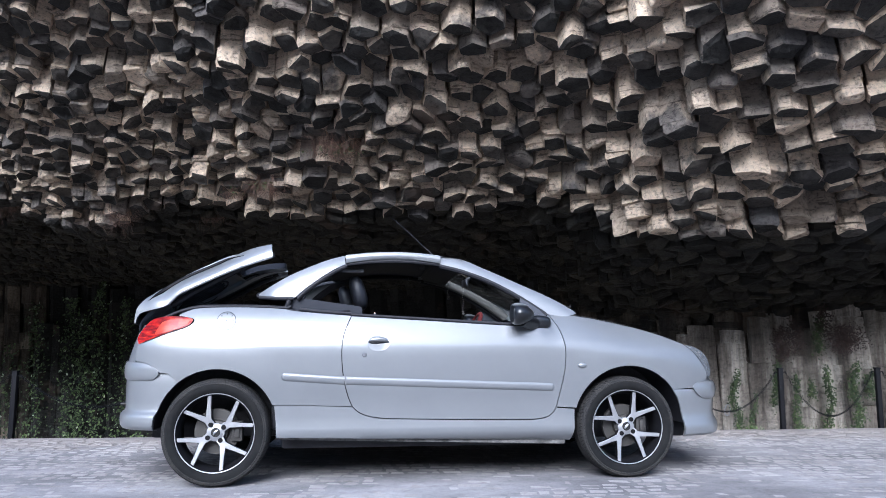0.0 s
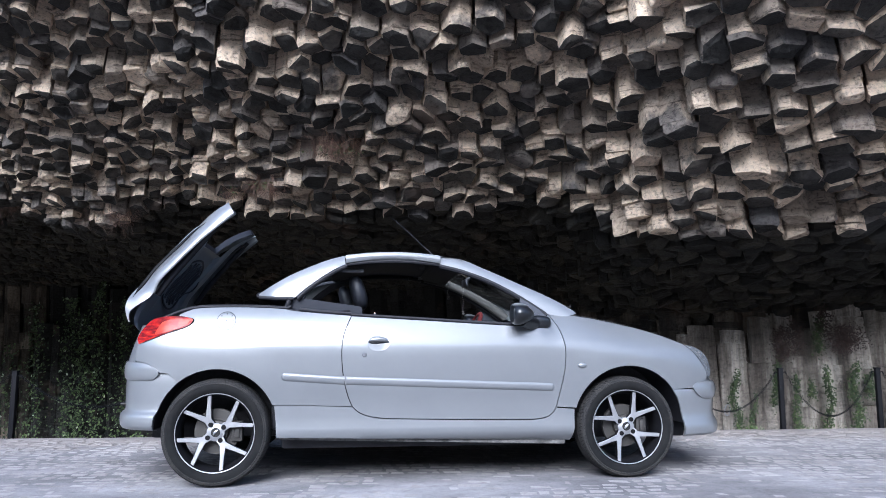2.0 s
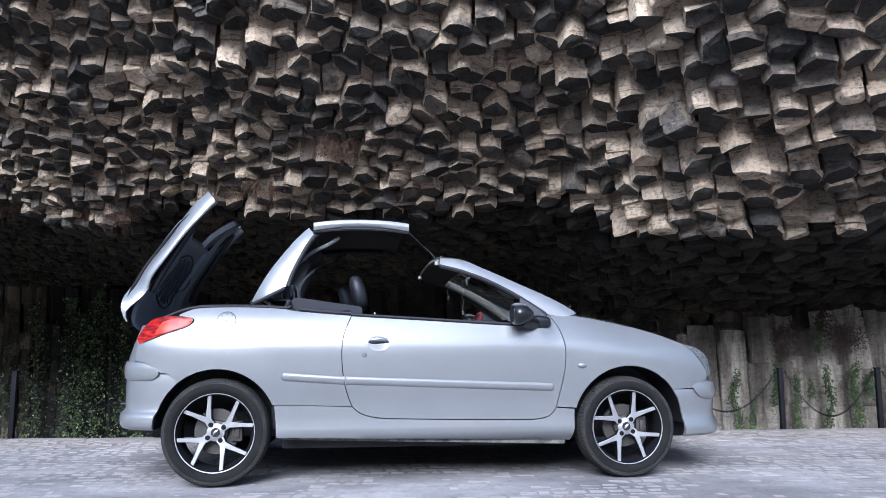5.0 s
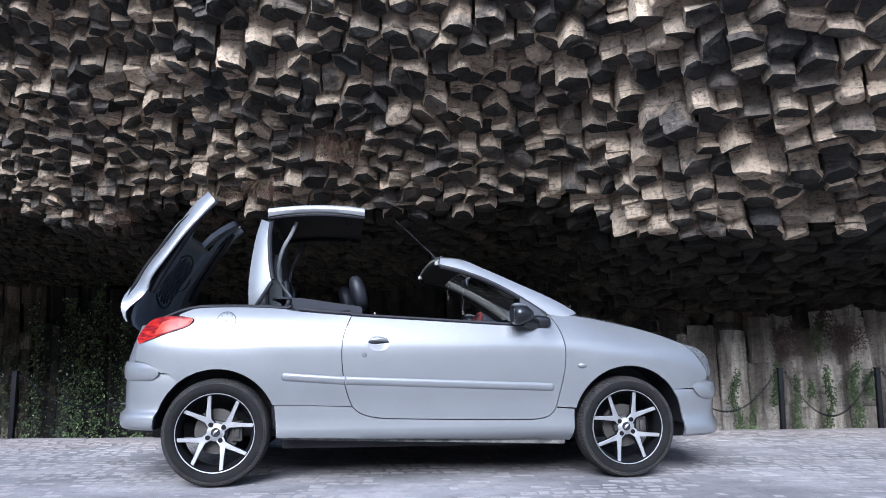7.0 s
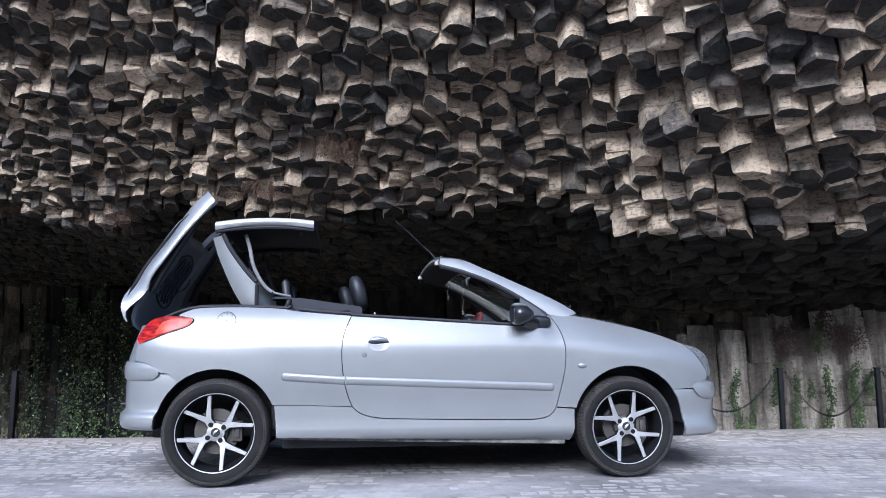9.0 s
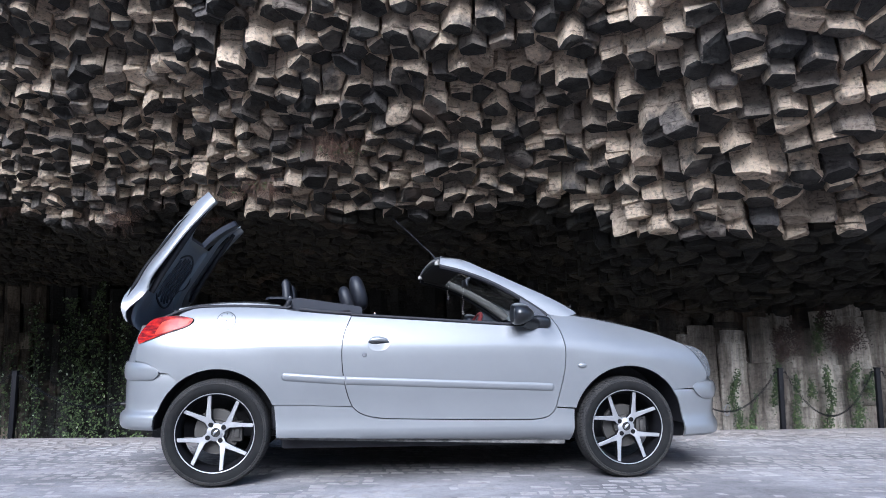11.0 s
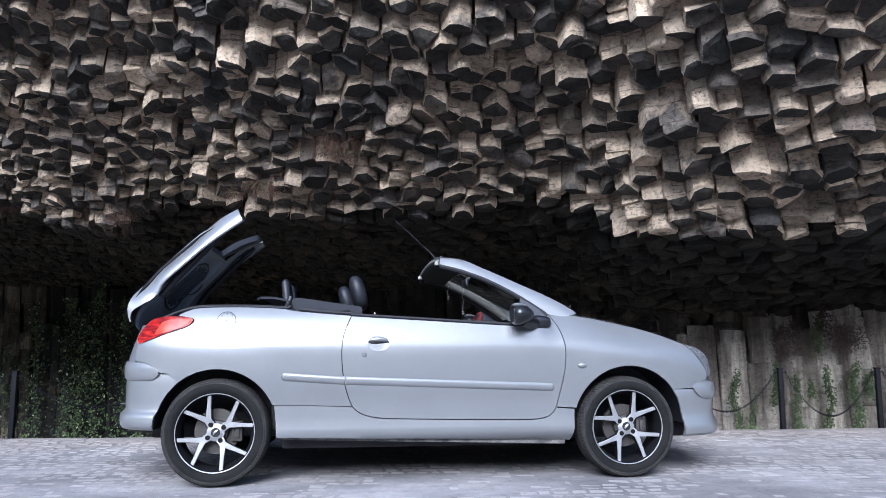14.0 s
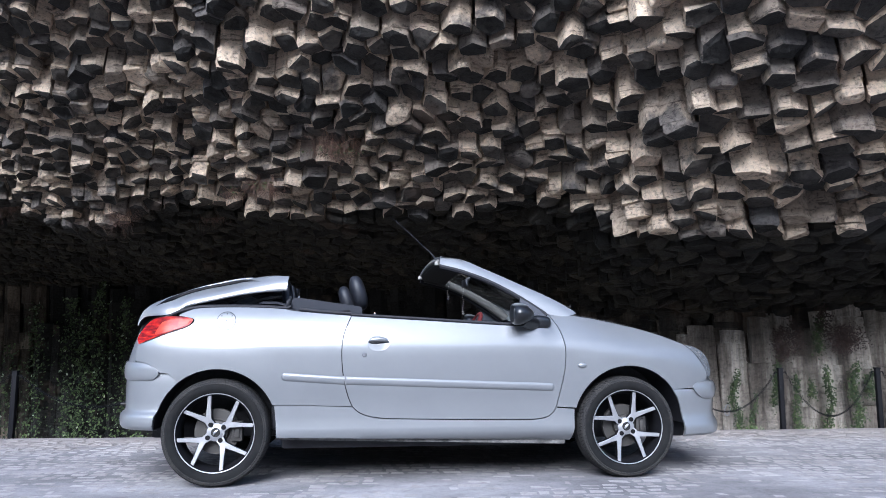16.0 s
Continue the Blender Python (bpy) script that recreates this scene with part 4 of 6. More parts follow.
def build_screen():
    frame_part = empty("screen_frame", None, car)
    top = xy([(1.318, 1.357), (1.45, 1.337), (1.603, 1.274), (1.82, 1.178), (2.013, 1.09), (2.15, 1.012), (2.17, 0.99)])
    low = xy([(2.1, 0.97), (1.985, 0.985), (1.955, 1.008), (1.803, 1.108), (1.633, 1.199), (1.46, 1.265), (1.31, 1.302)])

    crest = curve([(1.318, 1.357)] + top[2:-2:2] + [(2.17, 0.99)])

    def lay(x, z):
        return (x, -pillar_y(z) + 0.016 * smooth(0.06, -0.01, crest(x) - z) ** 1.5, z)
    a = plate(clean(top + low), lay, 0.02, 0.03)
    pair("screen_pillar", a, PAINT, frame_part)
    # black seal under each pillar
    bm = bmesh.new()
    tube(bm, [(x, -pillar_y(z) + 0.01, z - 0.012) for x, z in low[8:]], 0.017, 8)
    pair("seal", bm, SEAL, frame_part)
    # inner trim of the pillars
    bm = bmesh.new()
    tube(bm, [(x + 0.03, -pillar_y(z) + 0.05, z + 0.01) for x, z in low[10:]], 0.034, 10)
    pair("pillar_trim", bm, GREYCLOTH, frame_part)
    # header
    rows = []
    for k in range(25):
        u = -1 + k / 12
        y = 0.588 * u
        c = 0.03 * (1 - u * u)
        rows.append([(1.316 - 0.0 * c, y, 1.30 + c), (1.318, y, 1.353 + c), (1.4, y, 1.35 + c), (1.47, y, 1.325 + c * 1.1), (1.46, y, 1.29 + c)])
    bm = bmesh.new()
    sheet(bm, rows)
    for f in bm.faces:
        f.material_index = 0
    bmesh.ops.recalc_face_normals(bm, faces=bm.faces)
    part("header", bm, PAINT, frame_part)
    bm = bmesh.new()
    sheet(bm, [[q for q in row] for row in [[(1.312, 0.57 * u, 1.335 + 0.03 * (1 - u * u)), (1.305, 0.57 * u, 1.31 + 0.03 * (1 - u * u)), (1.34, 0.57 * u, 1.285 + 0.03 * (1 - u * u)), (1.5, 0.57 * u, 1.255 + 0.03 * (1 - u * u))] for u in (-1 + k / 10 for k in range(21))]])
    part("header_trim", bm, GREYCLOTH, frame_part, "grey header lining")
    bm = bmesh.new()
    tube(bm, [(1.306, 0.56 * u, 1.328 + 0.03 * (1 - u * u)) for u in (-1 + k / 12 for k in range(25))], 0.009, 8)
    part("header_rail", bm, WHITEPLASTIC, frame_part, "pale seal rail on the header")
    for s in (-1, 1):
        bm = bmesh.new()
        box(bm, 1.285, 1.32, s * 0.535 - 0.02, s * 0.535 + 0.02, 1.30, 1.325, 0.006)
        part("roof_catch", bm, WHITEPLASTIC, frame_part)
    # windscreen
    rows = []
    for i in range(13):
        t = i / 12
        row = []
        for k in range(25):
            u = -1 + k / 12
            z = lerp(1.335, 0.99, t)
            x = lerp(1.43, 2.16 + 0.14 * (1 - u * u), t ** 0.95)
            row.append((x, u * (pillar_y(z) - 0.065), z + 0.03 * (1 - u * u) * (1 - t)))
        rows.append(row)
    bm = bmesh.new()
    sheet(bm, rows)
    w = part("windscreen", bm, GLASS, frame_part)
    w.visible_shadow = False
    # aerial
    bm = bmesh.new()
    tube(bm, [(1.39, 0, 1.385), (1.36, 0, 1.4), (1.3, 0, 1.47)], [0.011, 0.008, 0.004], 8)
    tube(bm, [(1.3, 0, 1.465), (1.17, 0, 1.585), (1.05, 0, 1.69)], [0.003, 0.0022, 0.0016], 6)
    part("aerial", bm, BLACK, frame_part)
    # mirrors
    for s in (-1, 1):
        mirror = empty("door_mirror", None, car)
        bm = bmesh.new()
        bmesh.ops.create_uvsphere(bm, u_segments=28, v_segments=16, radius=1.0)
        for v in bm.verts:
            c = v.co
            front = max(0.0, c.x)
            v.co = Vector((max(1.712, 1.745 + c.x * (0.1 if c.x > 0 else 0.06)), s * (0.885 + c.y * 0.1), 0.978 + c.z * 0.066 * (1 - 0.25 * front)))
        part("housing", bm, GLOSSBLACK, mirror, "gloss black mirror housing")
        bm = bmesh.new()
        bmesh.ops.create_uvsphere(bm, u_segments=28, v_segments=16, radius=1.0)
        bmesh.ops.delete(bm, geom=[v for v in bm.verts if v.co.z < 0.7], context="VERTS")
        for v in bm.verts:
            c = v.co
            v.co = Vector((max(1.709, 1.742 + c.x * (0.1 if c.x > 0 else 0.06)), s * (0.885 + c.y * 0.102), 0.98 + c.z * 0.066))
        part("cap", bm, PAINT, mirror, "silver upper cap")
        bm = bmesh.new()
        box(bm, 1.7095, 1.72, s * 0.885 - 0.066, s * 0.885 + 0.066, 0.945, 1.008, 0.003)
        part("mirror_glass", bm, DARKGLASS, mirror)
        bm = bmesh.new()
        tube(bm, [(1.77, s * 0.88, 0.94), (1.85, s * 0.8, 0.925), (1.91, s * 0.735, 0.935)], [0.035, 0.04, 0.045], 12)
        part("arm", bm, GLOSSBLACK, mirror)
        bm = bmesh.new()
        bmesh.ops.create_uvsphere(bm, u_segments=24, v_segments=14, radius=1.0)
        for v in bm.verts:
            c = [math.copysign(abs(q) ** 0.62, q) for q in v.co]
            v.co = Vector((1.885 + c[0] * 0.097, s * (0.755 + c[1] * 0.05), 0.932 + c[2] * 0.043 - 0.1 * max(0.0, -c[0]) * 0.1))
        part("foot", bm, GLOSSBLACK, mirror)
        bm = plate([(1.8, 0.935), (1.97, 0.925), (1.985, 0.96), (1.93, 1.012), (1.87, 1.052), (1.815, 1.085), (1.8, 1.04)], lambda x, z: (x, s * (0.715 - 0.25 * (z - 0.93)), z), 0.04, 0.012)
        part("sail_panel", bm, GREYTRIM, mirror)


def build_roof_panel():
    """Front half of the hardtop."""
    panel = empty("roof_panel", None, car)
    rows = []
    for i in range(25):
        t = i / 24
        x = lerp(0.719, 1.314, t)
        arch = 0.022 * (1 - (2 * t - 1) ** 2)
        row = []
        for k in range(33):
            u = -1 + k / 16
            row.append((x, 0.602 * u, lerp(1.35, 1.356, t) + arch + 0.03 * (1 - abs(u) ** 3)))
        rows.append(row)
    bm = bmesh.new()
    sheet(bm, rows)
    skin = part("skin", bm, PAINT, panel)
    # side bands and end faces
    for s in (-1, 1):
        bm = bmesh.new()
        sheet(bm, [[(x, s * 0.602, z), (x, s * 0.611, z - 0.014), (x, s * 0.612, z - 0.03), (x, s * 0.606, z - 0.05 + 0.008 * math.sin(math.pi * i / 24)), (x, s * 0.59, z - 0.052)]
                   for i, (x, z) in enumerate((q[0][0], q[0][2]) for q in rows)])
        bmesh.ops.recalc_face_normals(bm, faces=bm.faces)
        part("side_rail", bm, PAINT, panel)
        bm = bmesh.new()
        tube(bm, [(x, s * 0.588, z - 0.058) for x, z in ((q[0][0], q[0][2]) for q in rows)], 0.012, 8)
        part("seal", bm, SEAL, panel)
    bm = bmesh.new()
    sheet(bm, [[(q[0], q[1] * 0.97, q[2] - 0.045) for q in row] for row in rows])
    part("headliner", bm, TRIM, panel, "dark grey headliner")
    for row, d in ((rows[0], -0.002), (rows[-1], 0.002)):
        bm = bmesh.new()
        sheet(bm, [[(q[0] + d, q[1], q[2]) for q in row], [(q[0] + d, q[1], q[2] - 0.05) for q in row]])
        part("end_seal", bm, SEAL, panel)
    for s in (-1, 1):
        bm = bmesh.new()
        box(bm, 1.2, 1.235, s * 0.42 - 0.02, s * 0.42 + 0.02, 1.28, 1.31, 0.008)
        part("latch", bm, STEEL, panel)
    return panel


PILLAR_OUT = curve([(0.19, 1.096), (0.26, 1.143), (0.384, 1.22), (0.548, 1.296), (0.628, 1.326), (0.712, 1.35)])


def build_rear_roof():
    """Rear half of the hardtop with the pillars and the heated window."""
    rear = empty("rear_roof", None, car)
    outer = xy([(0.712, 1.35), (0.628, 1.326), (0.548, 1.296), (0.384, 1.22), (0.26, 1.143), (0.197, 1.1)])
    inner = xy([(0.209, 1.084), (0.3, 1.081), (0.413, 1.081), (0.433, 1.093), (0.48, 1.137), (0.539, 1.183), (0.631, 1.247), (0.718, 1.292)])

    def lay(x, z):
        t = 1.35 - z
        # the face rolls over towards the window along its outer edge
        line = PILLAR_OUT(x) - z
        return (x, -(0.602 + 0.25 * t - 0.04 * smooth(0.3, 0.1, x) - 0.028 * smooth(0.07, -0.01, line) ** 1.5), z)
    pair("pillar", plate(clean(outer + inner), lay, 0.035, 0.03), PAINT, rear)
    bm = bmesh.new()
    tube(bm, [lay(x + 0.008, z - 0.01) for x, z in inner[14:]], 0.014, 8)
    pair("seal", bm, SEAL, rear)
    # skin over the top and glass
    skin, glass, lining = [], [], []
    for i, (x, z) in enumerate(outer):
        w = -lay(x, z)[1]
        row = [(x - 0.02 * (1 - u * u), u * w, z + 0.028 * (1 - abs(u) ** 3)) for u in (-1 + k / 14 for k in range(29))]
        skin.append(row)
    top = 8
    bm = bmesh.new()
    sheet(bm, skin[:top])
    part("roof_skin", bm, PAINT, rear)
    bm = bmesh.new()
    sheet(bm, [r[3:-3] for r in skin[top - 1:]])
    g = part("rear_window", bm, GLASS, rear)
    g.visible_shadow = False
    for sl in (slice(0, 4), slice(-4, None)):
        bm = bmesh.new()
        sheet(bm, [r[sl] for r in skin[top - 1:]])
        part("pillar_top", bm, PAINT, rear)
    bm = bmesh.new()
    sheet(bm, [[(q[0] + 0.03, q[1] * 0.93, q[2] - 0.05) for q in r] for r in skin[:top + 1]])
    part("headliner", bm, TRIM, rear)
    bm = bmesh.new()
    sheet(bm, [[(x + 0.03, y * 0.95, z - 0.01) for x, y, z in (lay(*q) for q in inner[14:])], [(x + 0.01, y * 0.88, z + 0.03) for x, y, z in (lay(*q) for q in inner[14:])]])
    pair("inner_trim", bm, BLACK, rear)
    bm = bmesh.new()
    tube(bm, [(q[0], q[1], q[2] - 0.006) for q in skin[-1]], 0.014, 8)
    tube(bm, [lay(x, z - 0.006) for x, z in ((0.207, 1.086), (0.3, 1.079), (0.41, 1.078))], 0.012, 8)
    part("lower_seal", bm, SEAL, rear)
    return rear


BOOT_PIVOT = (-0.537, 0.838)
BOOT_REF = 20.47


def build_boot():
    """Boot lid, hinged at its rear, modelled nearly shut."""
    lid = empty("boot_lid", pose(BOOT_PIVOT[0], 0, BOOT_PIVOT[1]), car)
    px, pz = BOOT_PIVOT
    top = spline([(-0.479, 0.908, 0), (-0.473, 0.935, 0), (-0.462, 0.965, 0), (-0.44, 1.0, 0), (-0.37, 1.058, 0), (-0.25, 1.112, 0), (-0.1, 1.147, 0), (0.05, 1.175, 0), (0.15, 1.198, 0), (0.26, 1.211, 0), (0.378, 1.206, 0)], 5)
    low = xy([(0.37, 1.126), (0.139, 1.102), (-0.092, 1.055), (-0.21, 1.027), (-0.265, 0.992), (-0.3, 0.972), (-0.42, 0.962), (-0.452, 0.945), (-0.465, 0.928), (-0.472, 0.908)])
    top2 = [(q.x, q.y) for q in top]
    top_z = curve(top2[12:])
    bulge = curve([(-0.46, 0.0), (-0.37, 0.004), (-0.08, 0.006), (0.1, 0.012), (0.2, 0.016), (0.3, 0.015), (0.38, 0.01)])

    def half(x):
        return 0.636 - 0.02 * smooth(-0.2, 0.38, x) + 0.04 * smooth(-0.3, -0.45, x)

    low_z = curve([(-0.45, 0.945), (-0.3, 0.972), (-0.265, 0.992), (-0.21, 1.027), (-0.092, 1.055), (0.139, 1.102), (0.37, 1.126)])
    lean_in = curve([(-0.45, 0.0), (-0.38, 0.05), (-0.25, 0.14), (-0.05, 0.15), (0.15, 0.11), (0.3, 0.06), (0.378, 0.045)])

    def lay(x, z):
        up = min(1.0, max(0.0, (z - low_z(x)) / max(0.02, top_z(max(-0.37, x)) - low_z(x))))
        return (x - px, -(half(x) + 0.015 - lean_in(x) * up ** 2), z - pz)

    def edge(e):
        """How far forward the lid reaches: horns at the sides, cut back between them."""
        return 0.378 - 0.29 * (1 - smooth(0.62, 0.91, e))

    def across(shift, inset):
        rows = []
        for x, z in top2:
            row = []
            for k in range(61):
                u = -1 + k / 30
                e = abs(u)
                xx, zz = x, z
                if x > -0.1:
                    xx = -0.1 + (x + 0.1) * (edge(e) + 0.1) / 0.478
                    zz = top_z(xx)
                w = -lay(xx, zz)[1] - inset
                h = bulge(xx) * smooth(0.968, lerp(0.905, 0.6, smooth(0.02, 0.25, xx)), e) - 0.012 * smooth(-0.4, -0.25, xx) * smooth(0.16, 0.02, xx) * math.exp(-((e - 0.955) / 0.02) ** 2)
                sweep = 0.05 * smooth(-0.3, -0.46, x) * (1 - e ** 2.5)
                row.append((xx - px - sweep, u * w, zz - pz + h + shift(xx, e)))
            rows.append(row)
        return rows
    pair("side_band", plate(clean(top2 + low), lay, 0.014, 0.025), PAINT, lid)
    rows = across(lambda x, e: 0.0, 0.0)
    bm = bmesh.new()
    sheet(bm, rows)
    bmesh.ops.recalc_face_normals(bm, faces=bm.faces)
    part("deck", bm, PAINT, lid)
    # inner pressing with a raised frame and a recessed middle
    def press(x, e):
        well = smooth(0.62, 0.56, e) * smooth(0.1, 0.04, x) * smooth(-0.38, -0.3, x)
        return -0.05 - 0.03 * smooth(0.3, -0.2, x) + 0.028 * well - 0.02 * smooth(0.99, 0.9, e)
    def under(x, y):
        e = abs(y) / 0.5
        return top_z(max(-0.37, x)) - pz + bulge(x) + press(x, e)

    inner = across(press, 0.022)[8:]
    bm = bmesh.new()
    sheet(bm, inner)
    part("liner", bm, LINER, lid, "dark grey pressed inner liner")
    # slim arched strake along each side of the deck
    strake = [(-0.385, 1.052), (-0.35, 1.076), (-0.3, 1.1), (-0.227, 1.13), (-0.14, 1.157), (-0.064, 1.175), (0.04, 1.196), (0.12, 1.205), (0.2, 1.202)]
    for s in (-1, 1):
        bm = bmesh.new()
        line = xy(strake, 5)
        n = len(line)
        tube(bm, [(x - px, s * (half(x) - lean_in(x) - 0.01), z - 0.008 - pz) for x, z in line], [0.0085 * (0.5 + 0.5 * smooth(0, 0.2, i / n) * smooth(1.0, 0.85, i / n)) for i in range(n)], 10, True, 1.0)
        part("strake", bm, PAINT, lid)
        # near-black cord under the strake stands in for the groove's shade
        bm = bmesh.new()
        slot = [(x, min(z - 0.027, top_z(x) - 0.008)) for x, z in line]
        tube(bm, [(x - px, s * (0.001 - lay(x, z)[1]), z - pz) for x, z in slot], [0.001 + 0.0145 * smooth(0, 0.25, i / n) * smooth(1.0, 0.7, i / n) for i in range(n)], 8)
        part("groove_shade", bm, RIMBLACK, lid)
        bm = bmesh.new()
        tube(bm, [(x - px, s * (half(x) + 0.008), z - 0.004 - pz) for x, z in low[:28]], 0.0055, 6)
        part("lower_lip", bm, PAINT, lid)
    # ribbed mat on the liner
    for j in range(7):
        y = -0.24 + j * 0.08
        bm = bmesh.new()
        reach = 0.16 * math.sqrt(1 - (y / 0.29) ** 2)
        tube(bm, [(x - px, y, under(x, y) - 0.004) for x in (lerp(-0.19 - reach, -0.19 + reach, i / 10) for i in range(11))], [0.005] + [0.011] * 9 + [0.005], 6)
        part("rib", bm, GREYTRIM, lid)
    bm = bmesh.new()
    ring = [(-0.19 + 0.18 * math.cos(a), 0.31 * math.sin(a)) for a in (i * math.tau / 48 for i in range(49))]
    tube(bm, [(x - px, y, under(x, y) - 0.002) for x, y in ring], 0.007, 6, False)
    part("mat_border", bm, GREYTRIM, lid)
    # front edge flange and latches
    bm = bmesh.new()
    sheet(bm, [[q for q in rows[-1]], [(q[0] - 0.012, q[1] * 0.975, q[2] - 0.04 - 0.012 * (abs(q[1]) > 0.55)) for q in rows[-1]]])
    part("front_flange", bm, TRIM, lid)
    for s in (-1, 1):
        bm = bmesh.new()
        tube(bm, [(0.3 - px, s * 0.56, 1.14 - pz), (0.1 - px, s * 0.565, 1.09 - pz), (-0.15 - px, s * 0.57, 1.02 - pz), (-0.28 - px, s * 0.575, 0.97 - pz)], [0.014, 0.02, 0.022, 0.018], 8)
        part("gas_strut_rail", bm, BLACK, lid)
        bm = bmesh.new()
        box(bm, 0.14 - px, 0.26 - px, s * 0.52 - 0.03, s * 0.52 + 0.03, 1.128 - pz, 1.16 - pz, 0.008)
        part("latch", bm, BLACK, lid)
    return lid


def build_wheel(x, s, turn):
    wheel = empty("wheel", pose(x, s * 0.715, HUB_Z, 0, 0, 0 if s < 0 else 180), car)
    bm = bmesh.new()
    R = 0.3
    lathe(bm, [(0.222, -0.085), (0.23, -0.094), (0.25, -0.101), (0.272, -0.1), (0.286, -0.092), (0.294, -0.082), (0.2985, -0.06), (R, -0.03), (R, 0.03), (0.2985, 0.06), (0.294, 0.082), (0.27, 0.1), (0.23, 0.094), (0.222, 0.085)], 72)
    bmesh.ops.recalc_face_normals(bm, faces=bm.faces)
    tyre = part("tyre", bm, RUBBER, wheel, "worn black rubber tyre")
    # tread blocks
    verts, faces = [], []
    n = 64
    for k in range(n):
        a = k * math.tau / n
        for lane, (y0, y1, skew) in enumerate(((-0.098, -0.045, 0.025), (-0.038, 0.038, 0.0), (0.045, 0.098, -0.025))):
            b0 = len(verts)
            for (da, y) in ((0.08, y0), (0.92, y0), (0.92, y1), (0.08, y1)):
                ang = a + (da + skew / 0.05 * (0.5 if y in (y0,) else 0)) * math.tau / n
                r0 = 0.2995 - 0.0165 * smooth(0.07, 0.1, abs(y))
                for r in (r0 - 0.006, r0 + 0.0035):
                    verts.append((r * math.cos(ang), y, r * math.sin(ang)))
            q = b0
            faces += [(q + 1, q + 3, q + 5, q + 7), (q, q + 2, q + 3, q + 1), (q + 2, q + 4, q + 5, q + 3), (q + 4, q + 6, q + 7, q + 5), (q + 6, q, q + 1, q + 7)]
    # slanted shoulder blocks on the outer side
    for k in range(88):
        a = k * math.tau / 88
        b0 = len(verts)
        for i, (r, y) in enumerate(((0.27, -0.1), (0.275, -0.1025), (0.2885, -0.0945), (0.2967, -0.0825), (0.3003, -0.062))):
            for da in (0.1, 0.84):
                ang = a + (da + 0.3 * i) * math.tau / 88
                verts.append((r * math.cos(ang), y, r * math.sin(ang)))
                verts.append(((r - 0.008) * math.cos(ang), y + 0.006, (r - 0.008) * math.sin(ang)))
        for i in range(4):
            q = b0 + 4 * i
            faces += [(q, q + 2, q + 6, q + 4), (q + 1, q, q + 4, q + 5), (q + 2, q + 3, q + 7, q + 6)]
    tread = raw("tread", verts, faces, TREAD, tyre)
    # rim barrel
    bm = bmesh.new()
    lathe(bm, [(0.204, 0.08), (0.2, 0.03), (0.196, -0.03), (0.205, -0.06), (0.212, -0.078), (0.2165, -0.0885)], 64)
    rim = part("rim", bm, RIMBLACK, wheel, "black rim with machined silver spokes")
    bm = bmesh.new()
    lathe(bm, [(0.2165, -0.0885), (0.2178, -0.0925), (0.2212, -0.0932), (0.2226, -0.09), (0.2226, -0.07)], 72)
    part("rim_lip", bm, ALLOY, rim)
    # forked spokes
    for k in range(4):
        ca = radians(turn + 90 * k)
        for side in (-1, 1):
            ea = ca + side * radians(22.5)
            inner = Vector((math.cos(ca), math.sin(ca))) * 0.045
            mid = Vector((math.cos(ca + side * radians(3)), math.sin(ca + side * radians(3)))) * 0.085
            end = Vector((math.cos(ea), math.sin(ea))) * 0.214
            pts = [(inner, 0.024), (mid, 0.0175), (mid.lerp(end, 0.5), 0.0118), (end, 0.0112)]
            bm = bmesh.new()
            rows = []
            for i, (c, w) in enumerate(pts):
                a = pts[max(0, i - 1)][0]
                b = pts[min(3, i + 1)][0]
                d = (b - a).normalized()
                nrm = Vector((-d.y, d.x))
                y = -0.062 - 0.016 * i / 3
                l, r = c + nrm * w, c - nrm * w
                rows.append([(l.x, y + 0.034, l.y), (l.x, y + 0.003, l.y), (c.x + nrm.x * (w - 0.003), y, c.y + nrm.y * (w - 0.003)),
                             (c.x - nrm.x * (w - 0.003), y, c.y - nrm.y * (w - 0.003)), (r.x, y + 0.003, r.y), (r.x, y + 0.034, r.y)])
            sheet(bm, rows)
            for f in bm.faces:
                c = f.calc_center_median()
                f.material_index = 0
            bmesh.ops.recalc_face_normals(bm, faces=bm.faces)
            for f in bm.faces:
                f.material_index = 0 if abs(f.normal.y) > 0.6 else 1
            part("spoke", bm, [ALLOY, RIMBLACK], rim, angle=20)
        bm = bmesh.new()
        o = Vector((math.cos(ca), math.sin(ca))) * 0.052
        tube(bm, [(o.x, -0.058, o.y), (o.x, -0.07, o.y)], 0.0135, 12)
        part("bolt", bm, RIMBLACK, rim)
    bm = bmesh.new()
    lathe(bm, [(0.0, -0.067), (0.024, -0.067), (0.03, -0.066), (0.036, -0.064), (0.05, -0.06), (0.052, -0.03)], 32)
    part("hub_cap", bm, ALLOY, rim)
    bm = bmesh.new()
    lathe(bm, [(0.0, -0.0695), (0.024, -0.0692), (0.027, -0.0655)], 24)
    badge = part("badge", bm, STEEL, rim)
    bm = bmesh.new()
    tube(bm, [(-0.012, -0.0695, -0.013), (-0.004, -0.071, 0.0), (0.002, -0.071, 0.006), (0.012, -0.0695, 0.014)], [0.003, 0.008, 0.008, 0.004], 8)
    part("emblem", bm, ALLOY, badge)
    # brake disc and caliper
    bm = bmesh.new()
    lathe(bm, [(0.04, -0.03), (0.062, -0.028), (0.068, -0.004), (0.128, -0.004), (0.13, 0.0), (0.13, 0.016), (0.05, 0.016)], 48)
    bmesh.ops.recalc_face_normals(bm, faces=bm.faces)
    part("brake_disc", bm, DISC, wheel)
    bm = bmesh.new()
